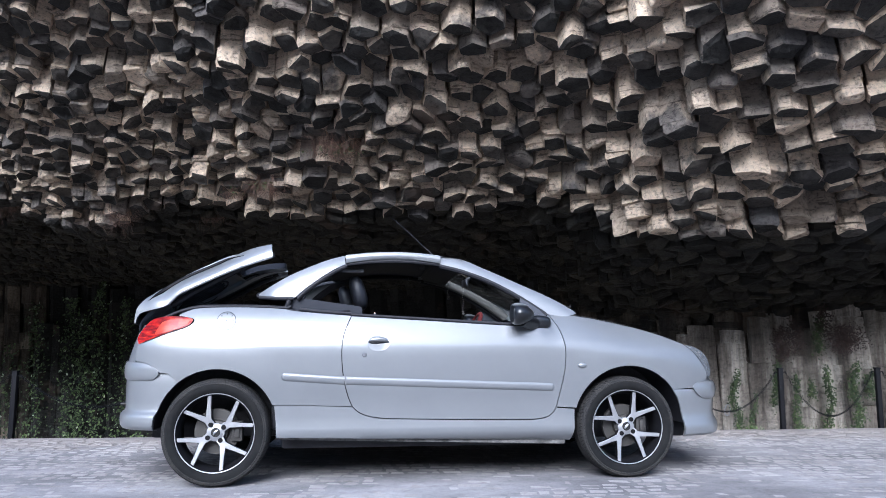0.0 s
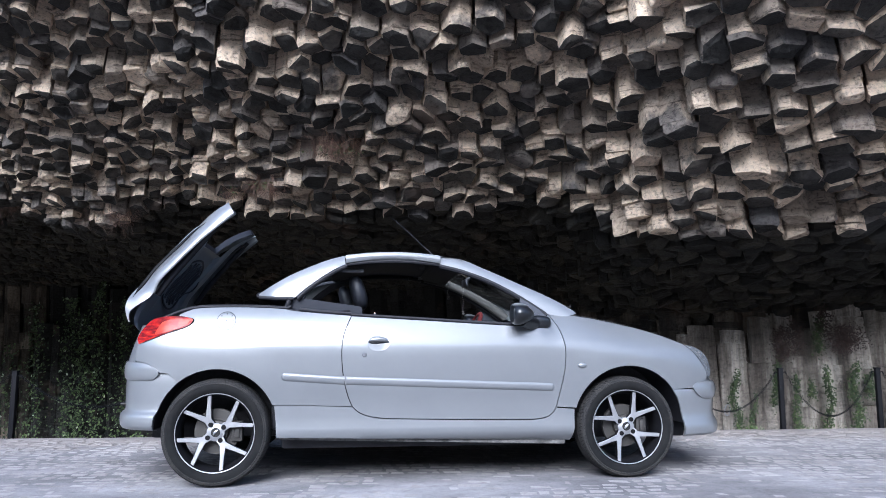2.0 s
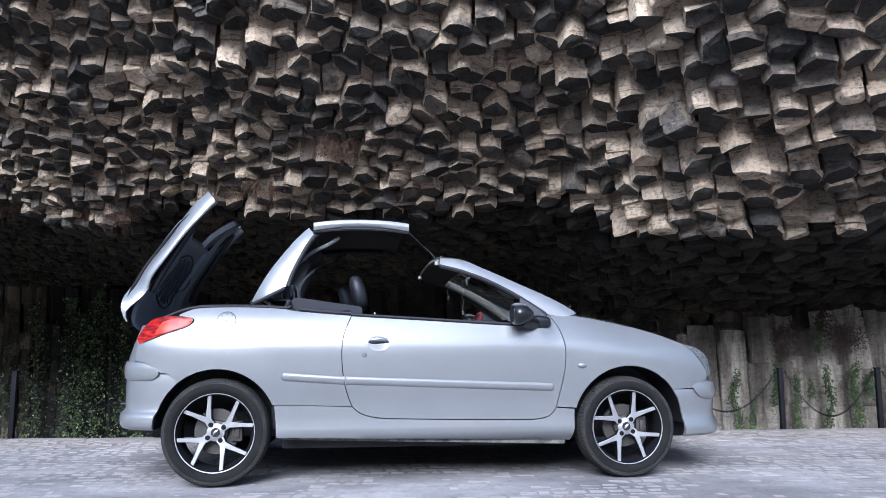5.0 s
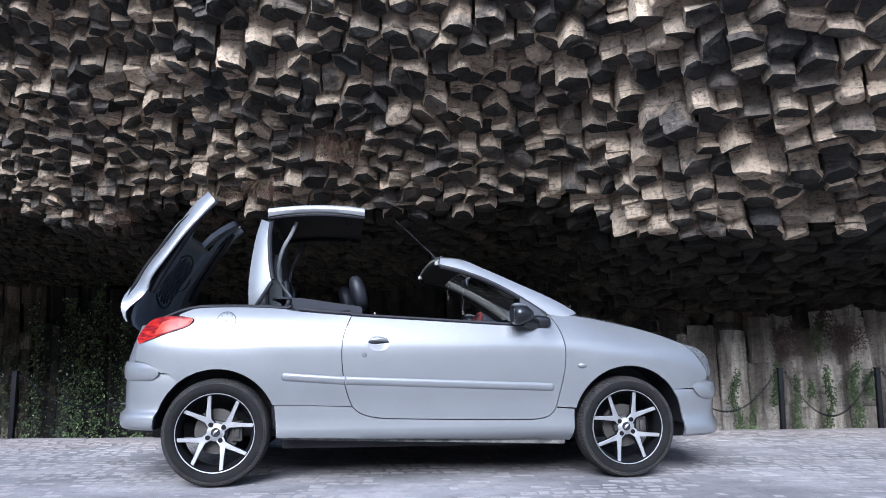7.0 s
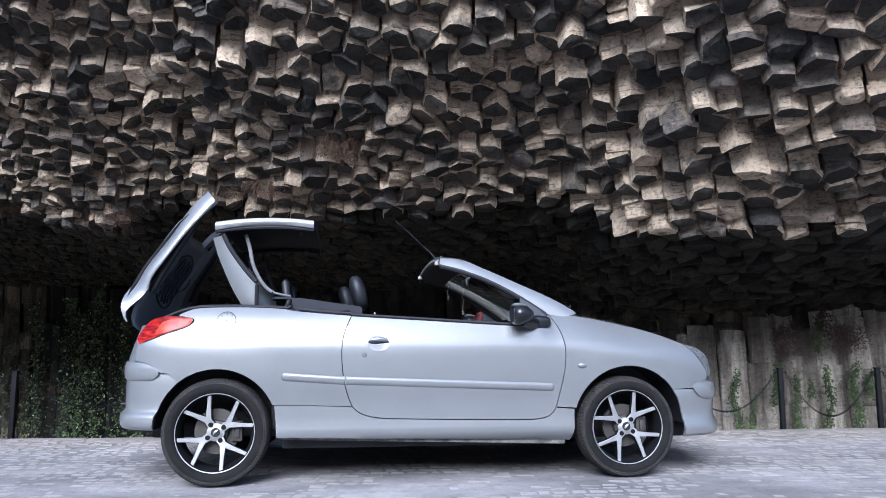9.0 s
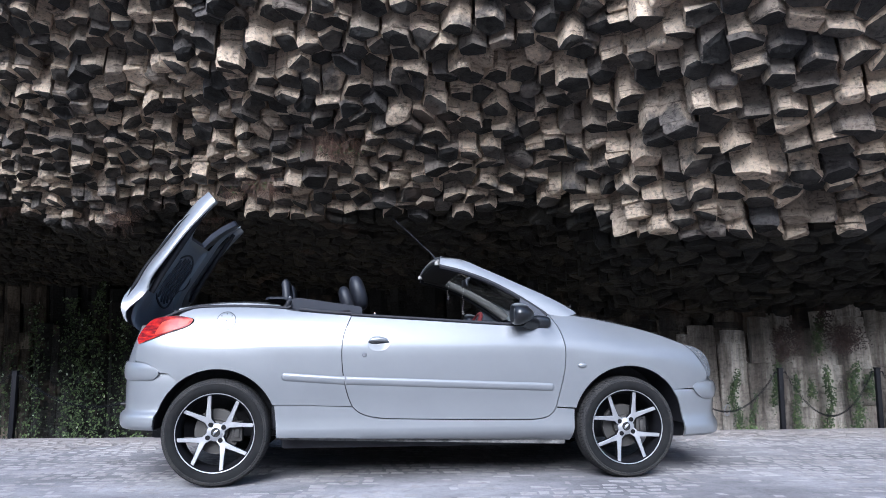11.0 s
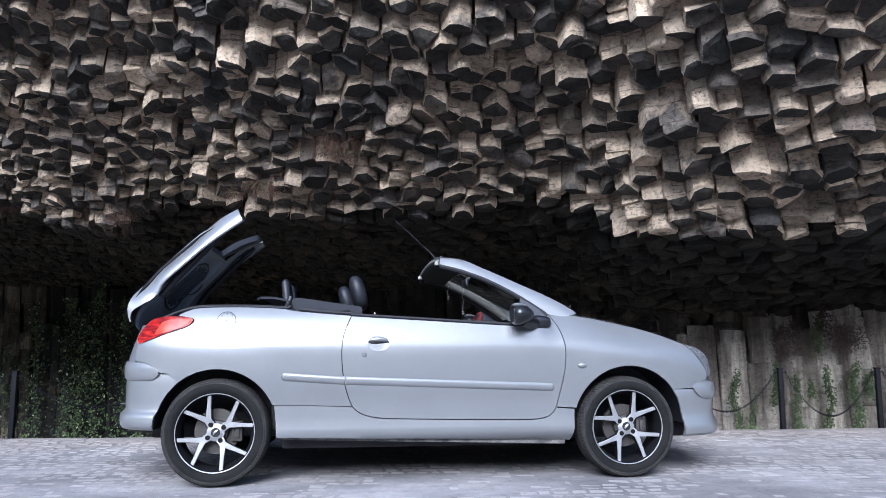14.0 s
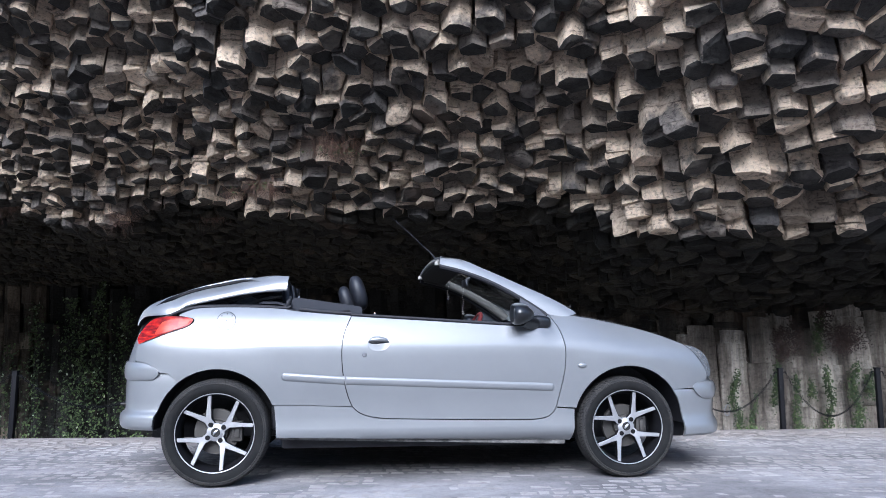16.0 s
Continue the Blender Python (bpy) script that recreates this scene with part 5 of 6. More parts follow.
    box(bm, 0.078, 0.145, -0.025, 0.04, -0.058, 0.058, 0.012)
    box(bm, 0.1, 0.13, -0.034, -0.02, -0.035, 0.035, 0.006)
    part("caliper", bm, DISC, wheel)
    return wheel


def build_inside():
    # floor pan, bulkheads and wheel housings
    bm = bmesh.new()
    box(bm, 0.36, 2.1, -0.66, 0.66, 0.185, 0.3, 0.02)
    box(bm, -0.42, 0.4, -0.5, 0.5, 0.24, 0.4, 0.02)
    box(bm, 2.05, 2.95, -0.5, 0.5, 0.2, 0.36, 0.02)
    part("floor_pan", bm, BLACK, car)
    for c, r in ((0.0, 0.345), (2.458, 0.355)):
        bm = bmesh.new()
        rows = []
        for a in range(0, 181, 10):
            q = (c + r * math.cos(radians(a)), 0.315 + r * math.sin(radians(a)))
            rows.append([(q[0], -0.772, q[1]), (q[0], -0.5, q[1])])
        sheet(bm, rows)
        q = [bm.verts.new((c + r * math.cos(radians(a)), -0.5, 0.315 + r * math.sin(radians(a)))) for a in range(0, 181, 10)]
        bm.faces.new(q)
        pair("wheel_housing", bm, BLACK)
    bm = bmesh.new()
    box(bm, 0.30, 0.38, -0.7, 0.7, 0.3, 0.98, 0.02)
    part("rear_bulkhead", bm, BLACK, car)
    bm = bmesh.new()
    box(bm, 2.05, 2.1, -0.7, 0.7, 0.3, 0.93, 0.01)
    part("front_bulkhead", bm, BLACK, car)
    # inner skins behind doors and quarters
    bm = bmesh.new()
    box(bm, 0.4, 2.05, -0.72, -0.68, 0.3, 0.93, 0.01)
    pair("door_trim", bm, BLACK)
    bm = bmesh.new()
    box(bm, -0.24, 0.36, -0.69, -0.65, 0.65, 0.975, 0.01)
    pair("boot_side", bm, BLACK)
    # rubber channel round the boot opening
    bm = bmesh.new()
    line = xy([(-0.33, 0.958), (-0.28, 0.98), (-0.23, 1.0), (-0.14, 1.02), (0.0, 1.026), (0.2, 1.026), (0.36, 1.02), (0.4, 1.03)])
    tube(bm, [(x, -0.702, z - 0.006) for x, z in line], 0.009, 8)
    tube(bm, [(x, -0.665, z + 0.001) for x, z in line], 0.008, 8)
    pair("boot_seal", bm, SEAL)
    # rear side trim with its arm of grey leathercloth
    bm = plate(clean(xy([(0.40, 1.0), (0.4, 1.06), (0.44, 1.078), (0.62, 1.055), (0.8, 1.03), (0.822, 1.015), (0.822, 0.97)]) + [(0.6, 0.975), (0.45, 0.985)]),
               lambda x, z: (x, -0.655 + 0.1 * (z - 1.0), z), 0.04, 0.05)
    pair("rear_side_trim", bm, TRIM)
    bm = bmesh.new()
    tube(bm, [(x, -0.69, z) for x, z in xy([(0.39, 1.06), (0.378, 1.035), (0.385, 1.005), (0.42, 0.99), (0.5, 0.985)])], 0.016, 8)
    pair("corner_seal", bm, SEAL)
    bm = bmesh.new()
    sheet(bm, [[(0.64, -0.672, 0.982), (0.73, -0.68, 1.008)], [(0.76, -0.672, 0.978), (0.745, -0.68, 1.008)]])
    hem(bm, lambda c: Vector((0, 1, 0)), 0.02)
    pair("belt_anchor", bm, SEAL)
    bm = bmesh.new()
    box(bm, 0.36, 0.5, -0.66, 0.66, 0.93, 0.985, 0.02)
    part("rear_deck", bm, BLACK, car)
    # dashboard
    bm = bmesh.new()
    prof = [(2.14, 0.95), (2.0, 0.965), (1.85, 0.95), (1.76, 0.9), (1.74, 0.8), (1.8, 0.7), (1.9, 0.5)]
    sheet(bm, [[(x + 0.05 * (1 - u * u) * 0.5, u * 0.68, z - 0.0) for x, z in prof] for u in (-1 + k / 8 for k in range(17))])
    part("dashboard", bm, BLACK, car)
    # steering wheel with its red cover
    sw = empty("steering_wheel", pose(1.66, 0.36, 0.865, 0, -62, 0), car)
    bm = bmesh.new()
    ring = [(0.18 * math.cos(a), 0.18 * math.sin(a), 0) for a in (k * math.tau / 32 for k in range(33))]
    tube(bm, ring, 0.017, 8, False)
    part("grip", bm, REDTRIM, sw, "red leather rim cover")
    bm = bmesh.new()
    tube(bm, [(0, 0, -0.02), (0, 0, 0.015)], [0.07, 0.055], 16)
    for a in (0, 180, 270):
        tube(bm, [(0.05 * math.cos(radians(a)), 0.05 * math.sin(radians(a)), 0), (0.17 * math.cos(radians(a)), 0.17 * math.sin(radians(a)), 0)], 0.012, 6)
    part("boss", bm, BLACK, sw)
    bm = bmesh.new()
    tube(bm, [(0, 0, -0.02), (0, 0, -0.3)], 0.03, 10)
    part("column_shroud", bm, BLACK, sw)
    # front seats
    for y in (-0.36, 0.36):
        seat = empty("seat", pose(0.95 if y < 0 else 0.875, y, 0.3 if y < 0 else 0.285), car)
        bm = bmesh.new()
        box(bm, -0.2, 0.35, -0.24, 0.24, 0.0, 0.22, 0.06)
        part("cushion", bm, LEATHER, seat)
        bm = bmesh.new()
        box(bm, -0.3, -0.16, -0.24, 0.24, 0.15, 0.63, 0.06, Matrix.Translation((0, 0, 0)) @ pose(0.03, 0, 0, 0, -10, 0))
        part("backrest", bm, LEATHER, seat)
        bm = bmesh.new()
        bmesh.ops.create_uvsphere(bm, u_segments=24, v_segments=18, radius=1.0)
        for v in bm.verts:
            c = v.co
            sx = math.copysign(abs(c.x) ** 0.8, c.x)
            sy = math.copysign(abs(c.y) ** 0.6, c.y)
            v.co = Vector((sx * 0.05, sy * 0.135, math.copysign(abs(c.z) ** 0.85, c.z) * 0.115))
        bmesh.ops.transform(bm, matrix=pose(-0.145, 0, 0.83, 0, -17, 0), verts=bm.verts)
        part("headrest", bm, LEATHER, seat, "black leather headrest with a stitched seam")
        bm = bmesh.new()
        for dy in (-0.06, 0.06):
            tube(bm, [(-0.17, dy, 0.73), (-0.18, dy, 0.62)], 0.007, 6)
        part("headrest_post", bm, CHROME, seat)
    # rear seat and the two padded hoops behind it
    bm = bmesh.new()
    box(bm, 0.4, 0.62, -0.6, 0.6, 0.35, 0.9, 0.06)
    part("rear_seat", bm, LEATHER, car)
    for y in (-0.26, 0.26):
        bm = bmesh.new()
        tube(bm, [(0.36, y - 0.13, 0.95), (0.345, y - 0.13, 1.12), (0.335, y - 0.1, 1.185), (0.33, y, 1.2), (0.335, y + 0.1, 1.185), (0.345, y + 0.13, 1.12), (0.36, y + 0.13, 0.95)], 0.026, 12)
        part("roll_hoop", bm, LEATHER, car, "padded black roll hoop")
    # keepsakes hanging from the mirror
    bm = bmesh.new()
    box(bm, 1.56, 1.58, -0.1, 0.1, 1.2, 1.26, 0.012)
    tube(bm, [(1.58, 0, 1.25), (1.62, 0, 1.29)], 0.01, 6)
    part("rear_view_mirror", bm, BLACK, car)
    for x, y, z, n in ((1.55, -0.04, 1.2, 14), (1.45, 0.02, 1.235, 9)):
        bm = bmesh.new()
        for k in range(n):
            bmesh.ops.create_icosphere(bm, subdivisions=1, radius=0.0055 if k < n - 2 else 0.0095, matrix=Matrix.Translation((x + 0.004 * math.sin(k), y, z - 0.0145 * k)))
        part("hanging_beads", bm, BEAD, car, "string of small coloured beads")
    # tonneau flap behind the seats
    flap = empty("tonneau_flap", pose(0, 0, 0), car)
    bm = bmesh.new()
    sheet(bm, [[(x, u * (0.6 - 0.03 * (x < 0.25)), z + 0.01 * (1 - u * u)) for u in (-1 + k / 10 for k in range(21))] for x, z in ((0.235, 1.082), (0.26, 1.088), (0.34, 1.088), (0.43, 1.07))])
    hem(bm, lambda c: Vector((0, 0, -1)), 0.014)
    part("board", bm, TRIM, flap)
    return flap


def build_link():
    """Bent steel arm that carries the front roof half, hinged at its foot."""
    links = []
    for s in (-1, 1):
        bm = bmesh.new()
        tube(bm, [(q[0], 0, q[1]) for q in xy([(0.0, 0.0), (-0.055, 0.106), (-0.051, 0.196), (-0.008, 0.304), (0.06, 0.396), (0.105, 0.469)])], 0.0125, 8, True, 0.7)
        # far arm takes near-black trim colour, standing in for the shade around it
        links.append((part("roof_arm", bm, ARMGREY if s < 0 else TRIM, car, "bent grey roof arm"), s))
    return links


build_body()
build_ends()
build_bonnet()
build_screen()
roof_panel = build_roof_panel()
rear_roof = build_rear_roof()
boot_lid = build_boot()
flap = build_inside()
links = build_link()
for wx, turn in ((0.0, 33.0), (WHEELBASE, 53.0)):
    build_wheel(wx, -1, turn)
    build_wheel(wx, 1, turn)


# ---- plants on the rock ----
def leaf(verts, faces, at, size, rnd, facing=Vector((0, -1, 0))):
    """One folded leaf of four triangles."""
    n = (facing + Vector((rnd.uniform(-0.7, 0.7), rnd.uniform(-0.3, 0.3), rnd.uniform(-0.2, 0.9)))).normalized()
    a = n.cross(Vector((rnd.uniform(-1, 1), 0.1, rnd.uniform(-1, 1)))).normalized()
    b = n.cross(a)
    k = len(verts)
    for u, v, h in ((-1, 0, 0), (-0.1, 0.62, 0.18), (1, 0, 0), (-0.1, -0.62, 0.18), (0.05, 0, -0.05)):
        verts.append(tuple(at + size * (a * u + b * v + n * h)))
    faces += [(k, k + 4, k + 1), (k + 1, k + 4, k + 2), (k + 2, k + 4, k + 3), (k + 3, k + 4, k)]


def build_ivy(x, y, z0, z1, width, count, size, seed, mat, label, name="ivy"):
    """A strand that climbs a column."""
    rnd = random.Random(seed)
    plant = empty(name, pose(x, y, z0))
    path = [Vector((0.03 * math.sin(1.7 * i + seed) + 0.03 * rnd.uniform(-1, 1), 0.02 * rnd.uniform(-1, 1), (z1 - z0) * i / 7)) for i in range(8)]
    line = spline(path, 4)
    bm = bmesh.new()
    tube(bm, line, [lerp(0.008, 0.003, i / len(line)) for i in range(len(line))], 5)
    part("stem", bm, STEM, plant)
    verts, faces = [], []
    for _ in range(count):
        t = rnd.random() ** 0.9
        g = min(t * (len(line) - 1), len(line) - 1.001)
        c = line[int(g)].lerp(line[int(g) + 1], g - int(g))
        w = width * (0.5 + 0.5 * math.sin(math.pi * min(1.0, t * 0.8 + 0.15))) * (0.9 + 0.9 * noise.noise((t * 7, seed, 0)))
        leaf(verts, faces, c + Vector((rnd.gauss(0, 0.5) * w, rnd.uniform(-0.09, 0.03), rnd.gauss(0, 0.05))), size * rnd.uniform(0.5, 1.15), rnd)
    leaves = raw("foliage", verts, faces, mat, plant)
    leaves["kind"] = "stuff"
    tagged(plant, label, "ivy", "ivy strands on the rock")


def build_tuft(x, y, z, length, count, spread, seed, green=0):
    """Dry grass hanging from a crack."""
    rnd = random.Random(seed)
    tuft = empty("grass_tuft", pose(x, y, z))
    verts, faces = [], []
    for _ in range(count):
        a = rnd.uniform(0, math.tau)
        out = rnd.uniform(0.2, 1.5) * spread
        l = length * rnd.uniform(0.25, 1.0)
        root = Vector((rnd.gauss(0, spread * 0.45), rnd.uniform(-0.03, 0.03), rnd.gauss(0, 0.035)))
        drift = rnd.gauss(0, 0.35 * length)
        side = Vector((math.cos(a + 1.57), math.sin(a + 1.57), 0)) * rnd.uniform(0.0012, 0.0026)
        k = len(verts)
        kink, lift = rnd.uniform(2, 7), rnd.uniform(0.2, 0.9)
        for i in range(6):
            t = i / 5
            c = root + Vector((drift * t * t + math.cos(a) * out * (math.sin(t * 1.9) + 0.3 * math.sin(t * kink + a)), -abs(math.sin(a)) * out * math.sin(t * 1.9) - 0.02, lift * spread * math.sin(t * 2.6) - l * t ** 1.7))
            verts += [tuple(c - side * (1 - 0.8 * t)), tuple(c + side * (1 - 0.8 * t))]
        for i in range(5):
            q = k + 2 * i
            faces.append((q, q + 1, q + 3, q + 2))
    blades = raw("dry_grass", verts, faces, STRAW, tuft)
    blades["kind"] = "stuff"
    if green:
        verts, faces = [], []
        for _ in range(green):
            leaf(verts, faces, Vector((rnd.gauss(0, spread * 0.5), rnd.uniform(-0.12, 0.0), rnd.uniform(-0.02, 0.09))), rnd.uniform(0.012, 0.024), rnd)
        sprigs = raw("greenery", verts, faces, LEAF, tuft)
        sprigs["kind"] = "stuff"
    tagged(tuft, "tuft of dry brown grass hanging from a crack", "grass tuft", "dry grass tufts")


WALLNEAR = 0.62


def wall_x(slope):
    """Where the sight line of that slope meets the face of the back wall."""
    x = slope * 10.5
    for _ in range(8):
        x = slope * 0.992 * (WALL_Y(x) - 0.55)
    return x


for i, (sl, z0, z1, w, n) in enumerate(((0.392, -0.9, 0.38, 0.11, 400), (0.446, 0.0, 0.5, 0.08, 190), (0.4725, -0.9, 0.34, 0.1, 370), (0.494, 0.08, 0.26, 0.07, 70),
                                        (0.5155, -0.9, 0.46, 0.12, 500), (0.5535, -0.9, 0.5, 0.14, 620), (0.572, 0.1, 0.4, 0.1, 170), (0.415, -0.9, 0.1, 0.07, 150), (0.6, -0.6, 0.2, 0.08, 160), (0.507, 0.68, 1.08, 0.12, 170))):
    x = wall_x(sl)
    build_ivy(x, WALL_Y(x) - WALLNEAR, z0, z1, w * 0.55, int(n * 1.5), 0.021, 40 + i, LEAF, "green ivy strand climbing a pale basalt column")
for i, (sl, z0, z1, w, n) in enumerate(((0.543, 0.72, 1.0, 0.24, 420), (0.455, 0.6, 0.98, 0.12, 240), (0.475, 0.7, 1.05, 0.1, 180), (0.515, 0.9, 1.25, 0.1, 160))):
    x = wall_x(sl)
    build_ivy(x, WALL_Y(x) - WALLNEAR, z0, z1, w * 1.15, int(n * 2.6), 0.017, 60 + i, DEADLEAF, "withered red-brown creeper on the basalt wall", "creeper")
for i, (x, z0, z1, w, n) in enumerate(((-7.6, -1.3, 0.5, 0.3, 300), (-7.12, -1.3, 1.1, 0.32, 620), (-6.5, -1.3, 1.2, 0.38, 900), (-6.28, -1.3, 0.9, 0.22, 420), (-6.02, -1.3, 1.5, 0.36, 900),
                                       (-5.55, -1.3, 1.2, 0.34, 700), (-5.15, -1.3, 0.8, 0.2, 260), (-4.7, -1.3, 0.2, 0.2, 160))):
    build_ivy(x * 1.36, WALL_Y(x * 1.36) - WALLNEAR - 0.1, z0 - 0.9, z1 * 1.55, w * 1.1, int(n * 0.95), 0.042, 80 + i, SHADELEAF, "dense green ivy strand on dark shaded basalt")


# a hand-painted white ring low on the wall
bm = bmesh.new()
tube(bm, [(0.036 * math.cos(a), 0.006 * math.sin(2 * a), 0.075 * math.sin(a)) for a in (i * math.tau / 28 for i in range(29))], 0.006, 6, False, 0.5)
ring_mark = part("painted_ring", bm, WHITEPAINT)
ring_mark.matrix_basis = pose(3.87, WALL_Y(3.87) - 0.6, -0.1, 0, 8, 0)
tagged(ring_mark, "rough white painted ring on the basalt wall", "paint mark")


def under_rock(x_slope, z_slope):
    """First place along a sight line from the eye that meets the column ends."""
    y = 5.0
    while y < 11 and EYE[2] + z_slope * y < overhang(x_slope * y, y) - 0.02:
        y += 0.02
    return x_slope * y, y - 0.12, EYE[2] + z_slope * y


for i, (sx, sz, length, n, spread, green) in enumerate(((-0.4315, 0.168, 0.32, 110, 0.2, 0), (-0.145, 0.255, 0.24, 300, 0.27, 110), (-0.238, 0.205, 0.24, 220, 0.22, 40),
                                                       (-0.3106, 0.166, 0.28, 130, 0.2, 0), (-0.5884, 0.178, 0.26, 110, 0.2, 0), (-0.2848, 0.2, 0.2, 80, 0.14, 10))):
    x, y, z = under_rock(sx, sz)
    build_tuft(x, y, z, length, n, spread, 100 + i, green)

# weeds along the ditch edge
for i in range(9):
    rnd = random.Random(300 + i)
    x = rnd.uniform(-4.2, -2.6) if i < 4 else rnd.uniform(2.6, 4.6)
    weed = empty("weed", pose(x, kerb_y(x) + 0.17, -0.04))
    verts, faces = [], []
    for _ in range(16):
        leaf(verts, faces, Vector((rnd.gauss(0, 0.05), rnd.uniform(-0.03, 0.05), rnd.uniform(0.0, 0.07))), rnd.uniform(0.006, 0.014), rnd)
    raw("foliage", verts, faces, LEAF, weed)["kind"] = "stuff"
    tagged(weed, "small green weed at the road edge", "weed", "weeds along the ditch")


# ---- road setts ----
def build_setts():
    """Small stone setts in wavy rows, worn level with the cement between them."""
    rnd = random.Random(21)
    road = tagged(empty("road", pose(0, 0, 0)), "worn lilac-grey stone setts smeared with cement", "road", kind="structure")
    singles, jv, jf = [], [], []
    y = 3.3
    while y < 7.3:
        x = -5.6 + rnd.uniform(0, 0.1)
        depth = rnd.uniform(0.075, 0.115)
        while x < 5.8:
            w = rnd.uniform(0.06, 0.15)
            cx, cy = x + w / 2, y + 0.03 * math.sin(x * 2.1 + y) + kerb_y(x) - 6.7 + depth / 2
            x += w
            if cy > kerb_y(cx) - 0.02 or abs(cx) > 0.66 * cy + 0.3 or cy < 3.6:
                continue
            patch = noise.noise((cx * 0.9, cy * 1.5, 5.0)) + 0.5 * noise.noise((cx * 2.6, cy * 4.0, 8.0))
            verge = smooth(kerb_y(cx) - 1.1, kerb_y(cx) - 0.5, cy)
            top = 0.009 * (patch - 0.12 + 0.9 * verge) + rnd.uniform(-0.003, 0.003)
            if top < -0.003 or rnd.random() < 0.12:
                continue
            top = min(top, -0.0014) + verge * rnd.uniform(0.0, 0.007)
            g, b = 0.0015, rnd.uniform(0.016, 0.026)
            verts, ring = [], []
            spin = rnd.uniform(-0.1, 0.1)
            c, s = math.cos(spin), math.sin(spin)
            slip = [(rnd.uniform(-0.011, 0.011), rnd.uniform(-0.011, 0.011)) for _ in range(4)]
            for inset, z in ((g, -0.03), (g, -0.0048), (g + b, top)):
                for (sx, sy), (jx, jy) in zip(((-1, -1), (1, -1), (1, 1), (-1, 1)), slip):
                    px, py = sx * (w / 2 - inset) + jx, sy * (depth / 2 - inset) + jy
                    verts.append((cx + c * px - s * py, cy + s * px + c * py, z + (rnd.uniform(-0.0005, 0.0005) if z > -0.02 else 0)))
            faces = [(8, 9, 10, 11)]
            for l in (0, 4):
                for i in range(4):
                    j = (i + 1) % 4
                    faces.append((l + i, l + j, l + 4 + j, l + 4 + i))
            if -2.6 < cx < 2.6 and cy < 4.55 and len(singles) < 300 and top > -0.004:
                singles.append((verts, faces))
            else:
                b0 = len(jv)
                jv += verts
                jf += [tuple(i + b0 for i in q) for q in faces]
        y += depth
    rest = raw("setts", jv, jf, PAVER_JOINED, road)
    rest["kind"] = "stuff"
    for v, f in singles:
        raw("sett", v, f, PAVER, road)
    # low stone edging along the ditch
    x = -5.5
    while x < 5.8:
        w = rnd.uniform(0.45, 0.7)
        bm = bmesh.new()
        box(bm, 0.004, w - 0.004, -0.01, 0.11, -0.12, rnd.uniform(-0.006, 0.001), 0.004)
        e = part("edge_stone", bm, SCREED, road)
        e.matrix_basis = pose(x, kerb_y(x), 0, 0, 0, math.degrees(math.atan2(KERB_B[1] - KERB_A[1], KERB_B[0] - KERB_A[0])))
        x += w


build_setts()


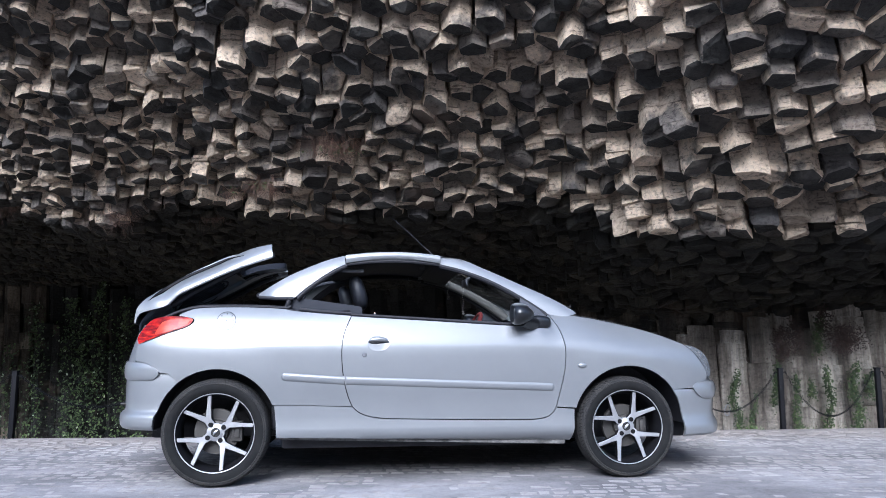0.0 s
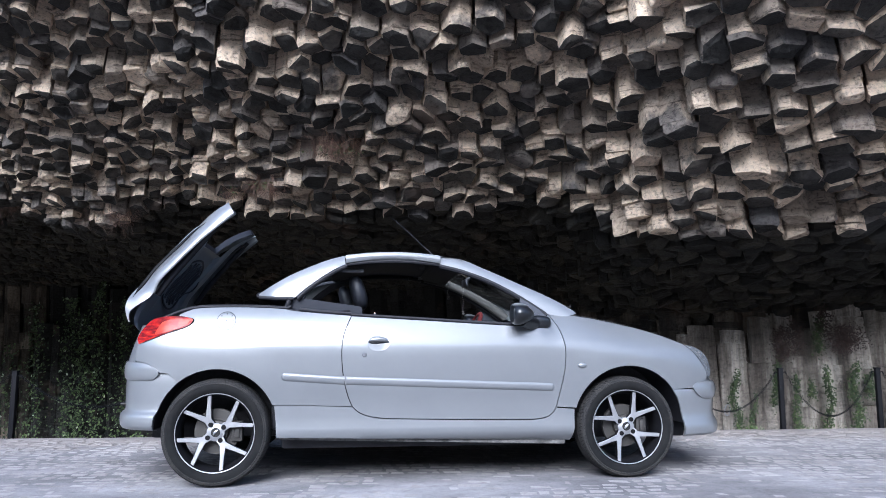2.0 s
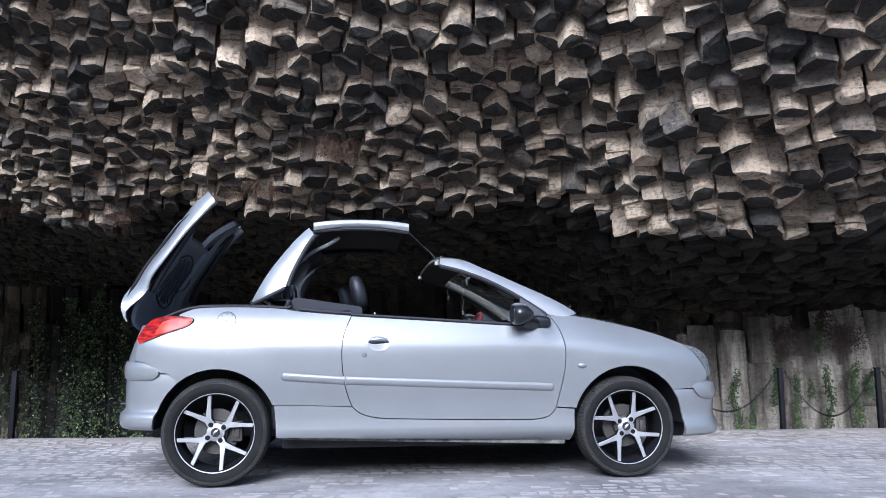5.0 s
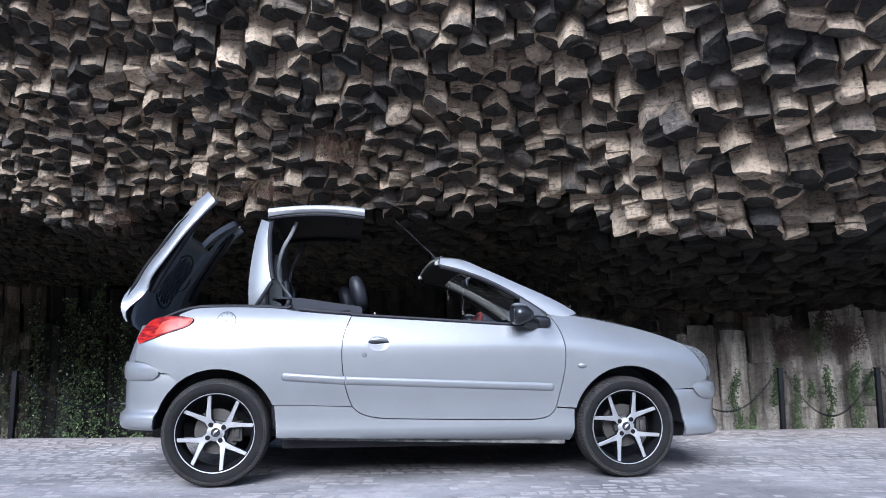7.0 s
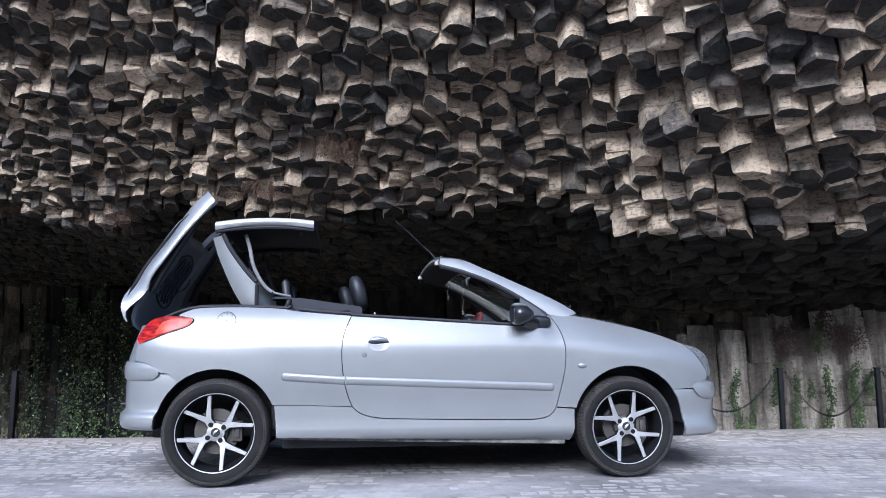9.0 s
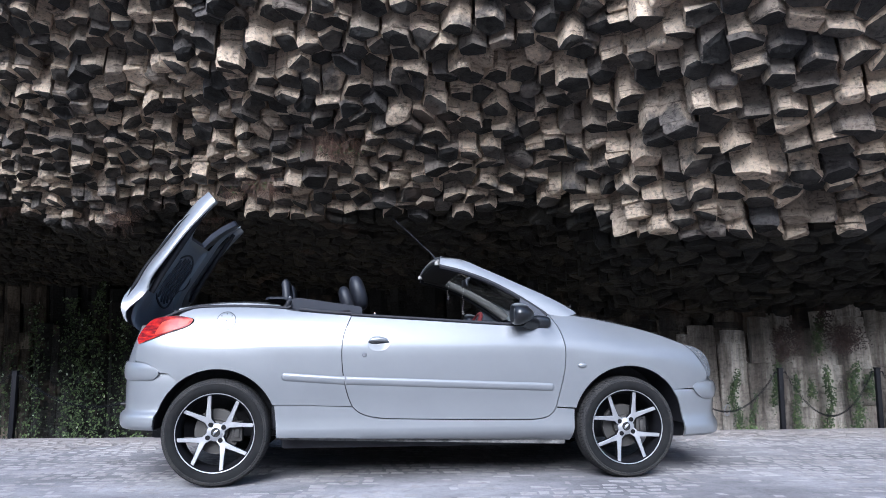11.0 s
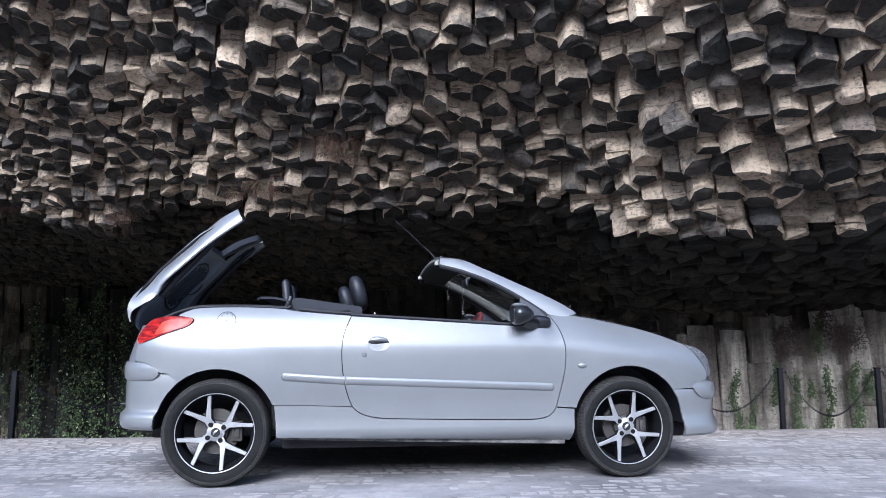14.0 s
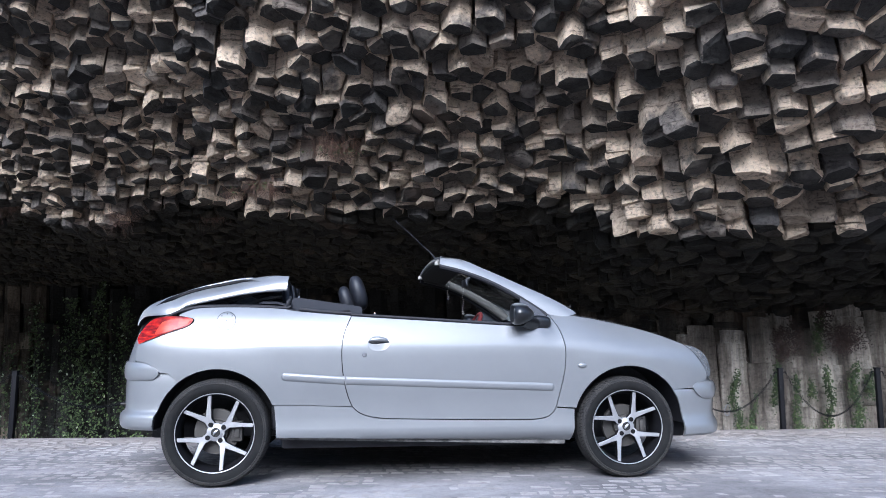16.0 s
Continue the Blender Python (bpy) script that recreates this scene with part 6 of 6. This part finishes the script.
# ---- what moves ----
ROOF_PIVOT = (0.258, 1.001)
REAR_TURN = [(0.0, 0), (3.0, 0), (3.2, 0.8), (3.4, 2.6), (3.7, 8.2), (4.0, 12.9), (4.2, 16.4), (5.35, 33.5), (6.5, 50.5), (7.0, 58.6), (7.5, 66.5), (8.0, 74), (8.5, 81.8),
             (9.2, 95), (10.0, 114), (10.7, 138), (11.2, 157), (11.6, 163), (16.0, 163)]
PANEL = [(0.0, 0, 0, 0), (3.0, 0, 0, 0), (3.2, -0.003, 0.006, 0), (3.4, -0.014, 0.018, 0), (3.7, -0.045, 0.068, -0.4), (4.0, -0.077, 0.104, -0.5), (4.2, -0.1, 0.128, -0.5), (5.35, -0.245, 0.225, 0.2), (6.5, -0.401, 0.282, 0.8),
         (7.0, -0.482, 0.288, 0.8), (7.5, -0.562, 0.282, 0.8), (8.0, -0.64, 0.264, 0.9), (8.5, -0.718, 0.241, 1.1), (9.2, -0.826, 0.178, 1.7), (10.0, -0.93, 0.03, 2.4),
         (10.7, -0.985, -0.2, 2), (11.2, -0.985, -0.4, 1), (11.6, -0.98, -0.45, 0), (16.0, -0.98, -0.45, 0)]
BOOT_TURN = [(0.0, 32.86), (0.5, 37.65), (1.0, 42.13), (1.5, 47.6), (2.0, 53.46), (2.3, 58.0), (2.45, 60.5), (2.6, 61.0), (3.0, 61.05), (9.2, 61.1), (11.2, 61.0), (11.5, 60.5), (12.0, 59.35), (12.5, 58.95), (13.0, 58.3),
             (13.5, 54.05), (14.0, 49.58), (14.5, 41.4), (15.0, 34.26), (15.5, 26.85), (16.0, 20.47)]


def motions():
    px, pz = ROOF_PIVOT
    turn = curve(REAR_TURN)
    walk(rear_roof, [(t, pose(px, 0, pz) @ pose(0, 0, 0, 0, -a, 0) @ pose(-px, 0, -pz)) for t, a in REAR_TURN])
    walk(roof_panel, [(t, pose(dx, 0, dz) @ pose(1.02, 0, 1.355) @ pose(0, 0, 0, 0, -a, 0) @ pose(-1.02, 0, -1.355)) for t, dx, dz, a in PANEL])
    walk(boot_lid, [(t, pose(BOOT_PIVOT[0], 0, BOOT_PIVOT[1], 0, -(a - BOOT_REF) * 1.06 - 0.6, 0)) for t, a in BOOT_TURN])
    # the arm turns from its foot towards the panel
    for arm, s in links:
        rows = []
        for t, dx, dz, a in PANEL:
            foot = Vector((0.382, 1.096))
            head = Vector((0.888 + dx, 1.283 + dz))
            lean = math.degrees(math.atan2(head.y - foot.y, head.x - foot.x)) - math.degrees(math.atan2(0.469, 0.105))
            reach = (head - foot).length
            slip = max(0.0, 0.48 - reach)
            rows.append((t, pose(foot.x, s * 0.5, foot.y - slip, 0, -lean, 0)))
        walk(arm, rows)
    walk(flap, [(0.0, pose(-0.03, 0, 0)), (3.0, pose(-0.03, 0, 0)), (4.2, pose(-0.02, 0, -0.015)), (6.3, pose(0.04, 0, 0)), (9.2, pose(0.03, 0, 0)), (11.3, pose(0, 0, 0)), (13.0, pose(0, 0, 0)), (14.0, pose(-0.05, 0, 0)), (15.3, pose(-0.05, 0, -0.02)), (16.0, pose(-0.04, 0, -0.03))])


motions()
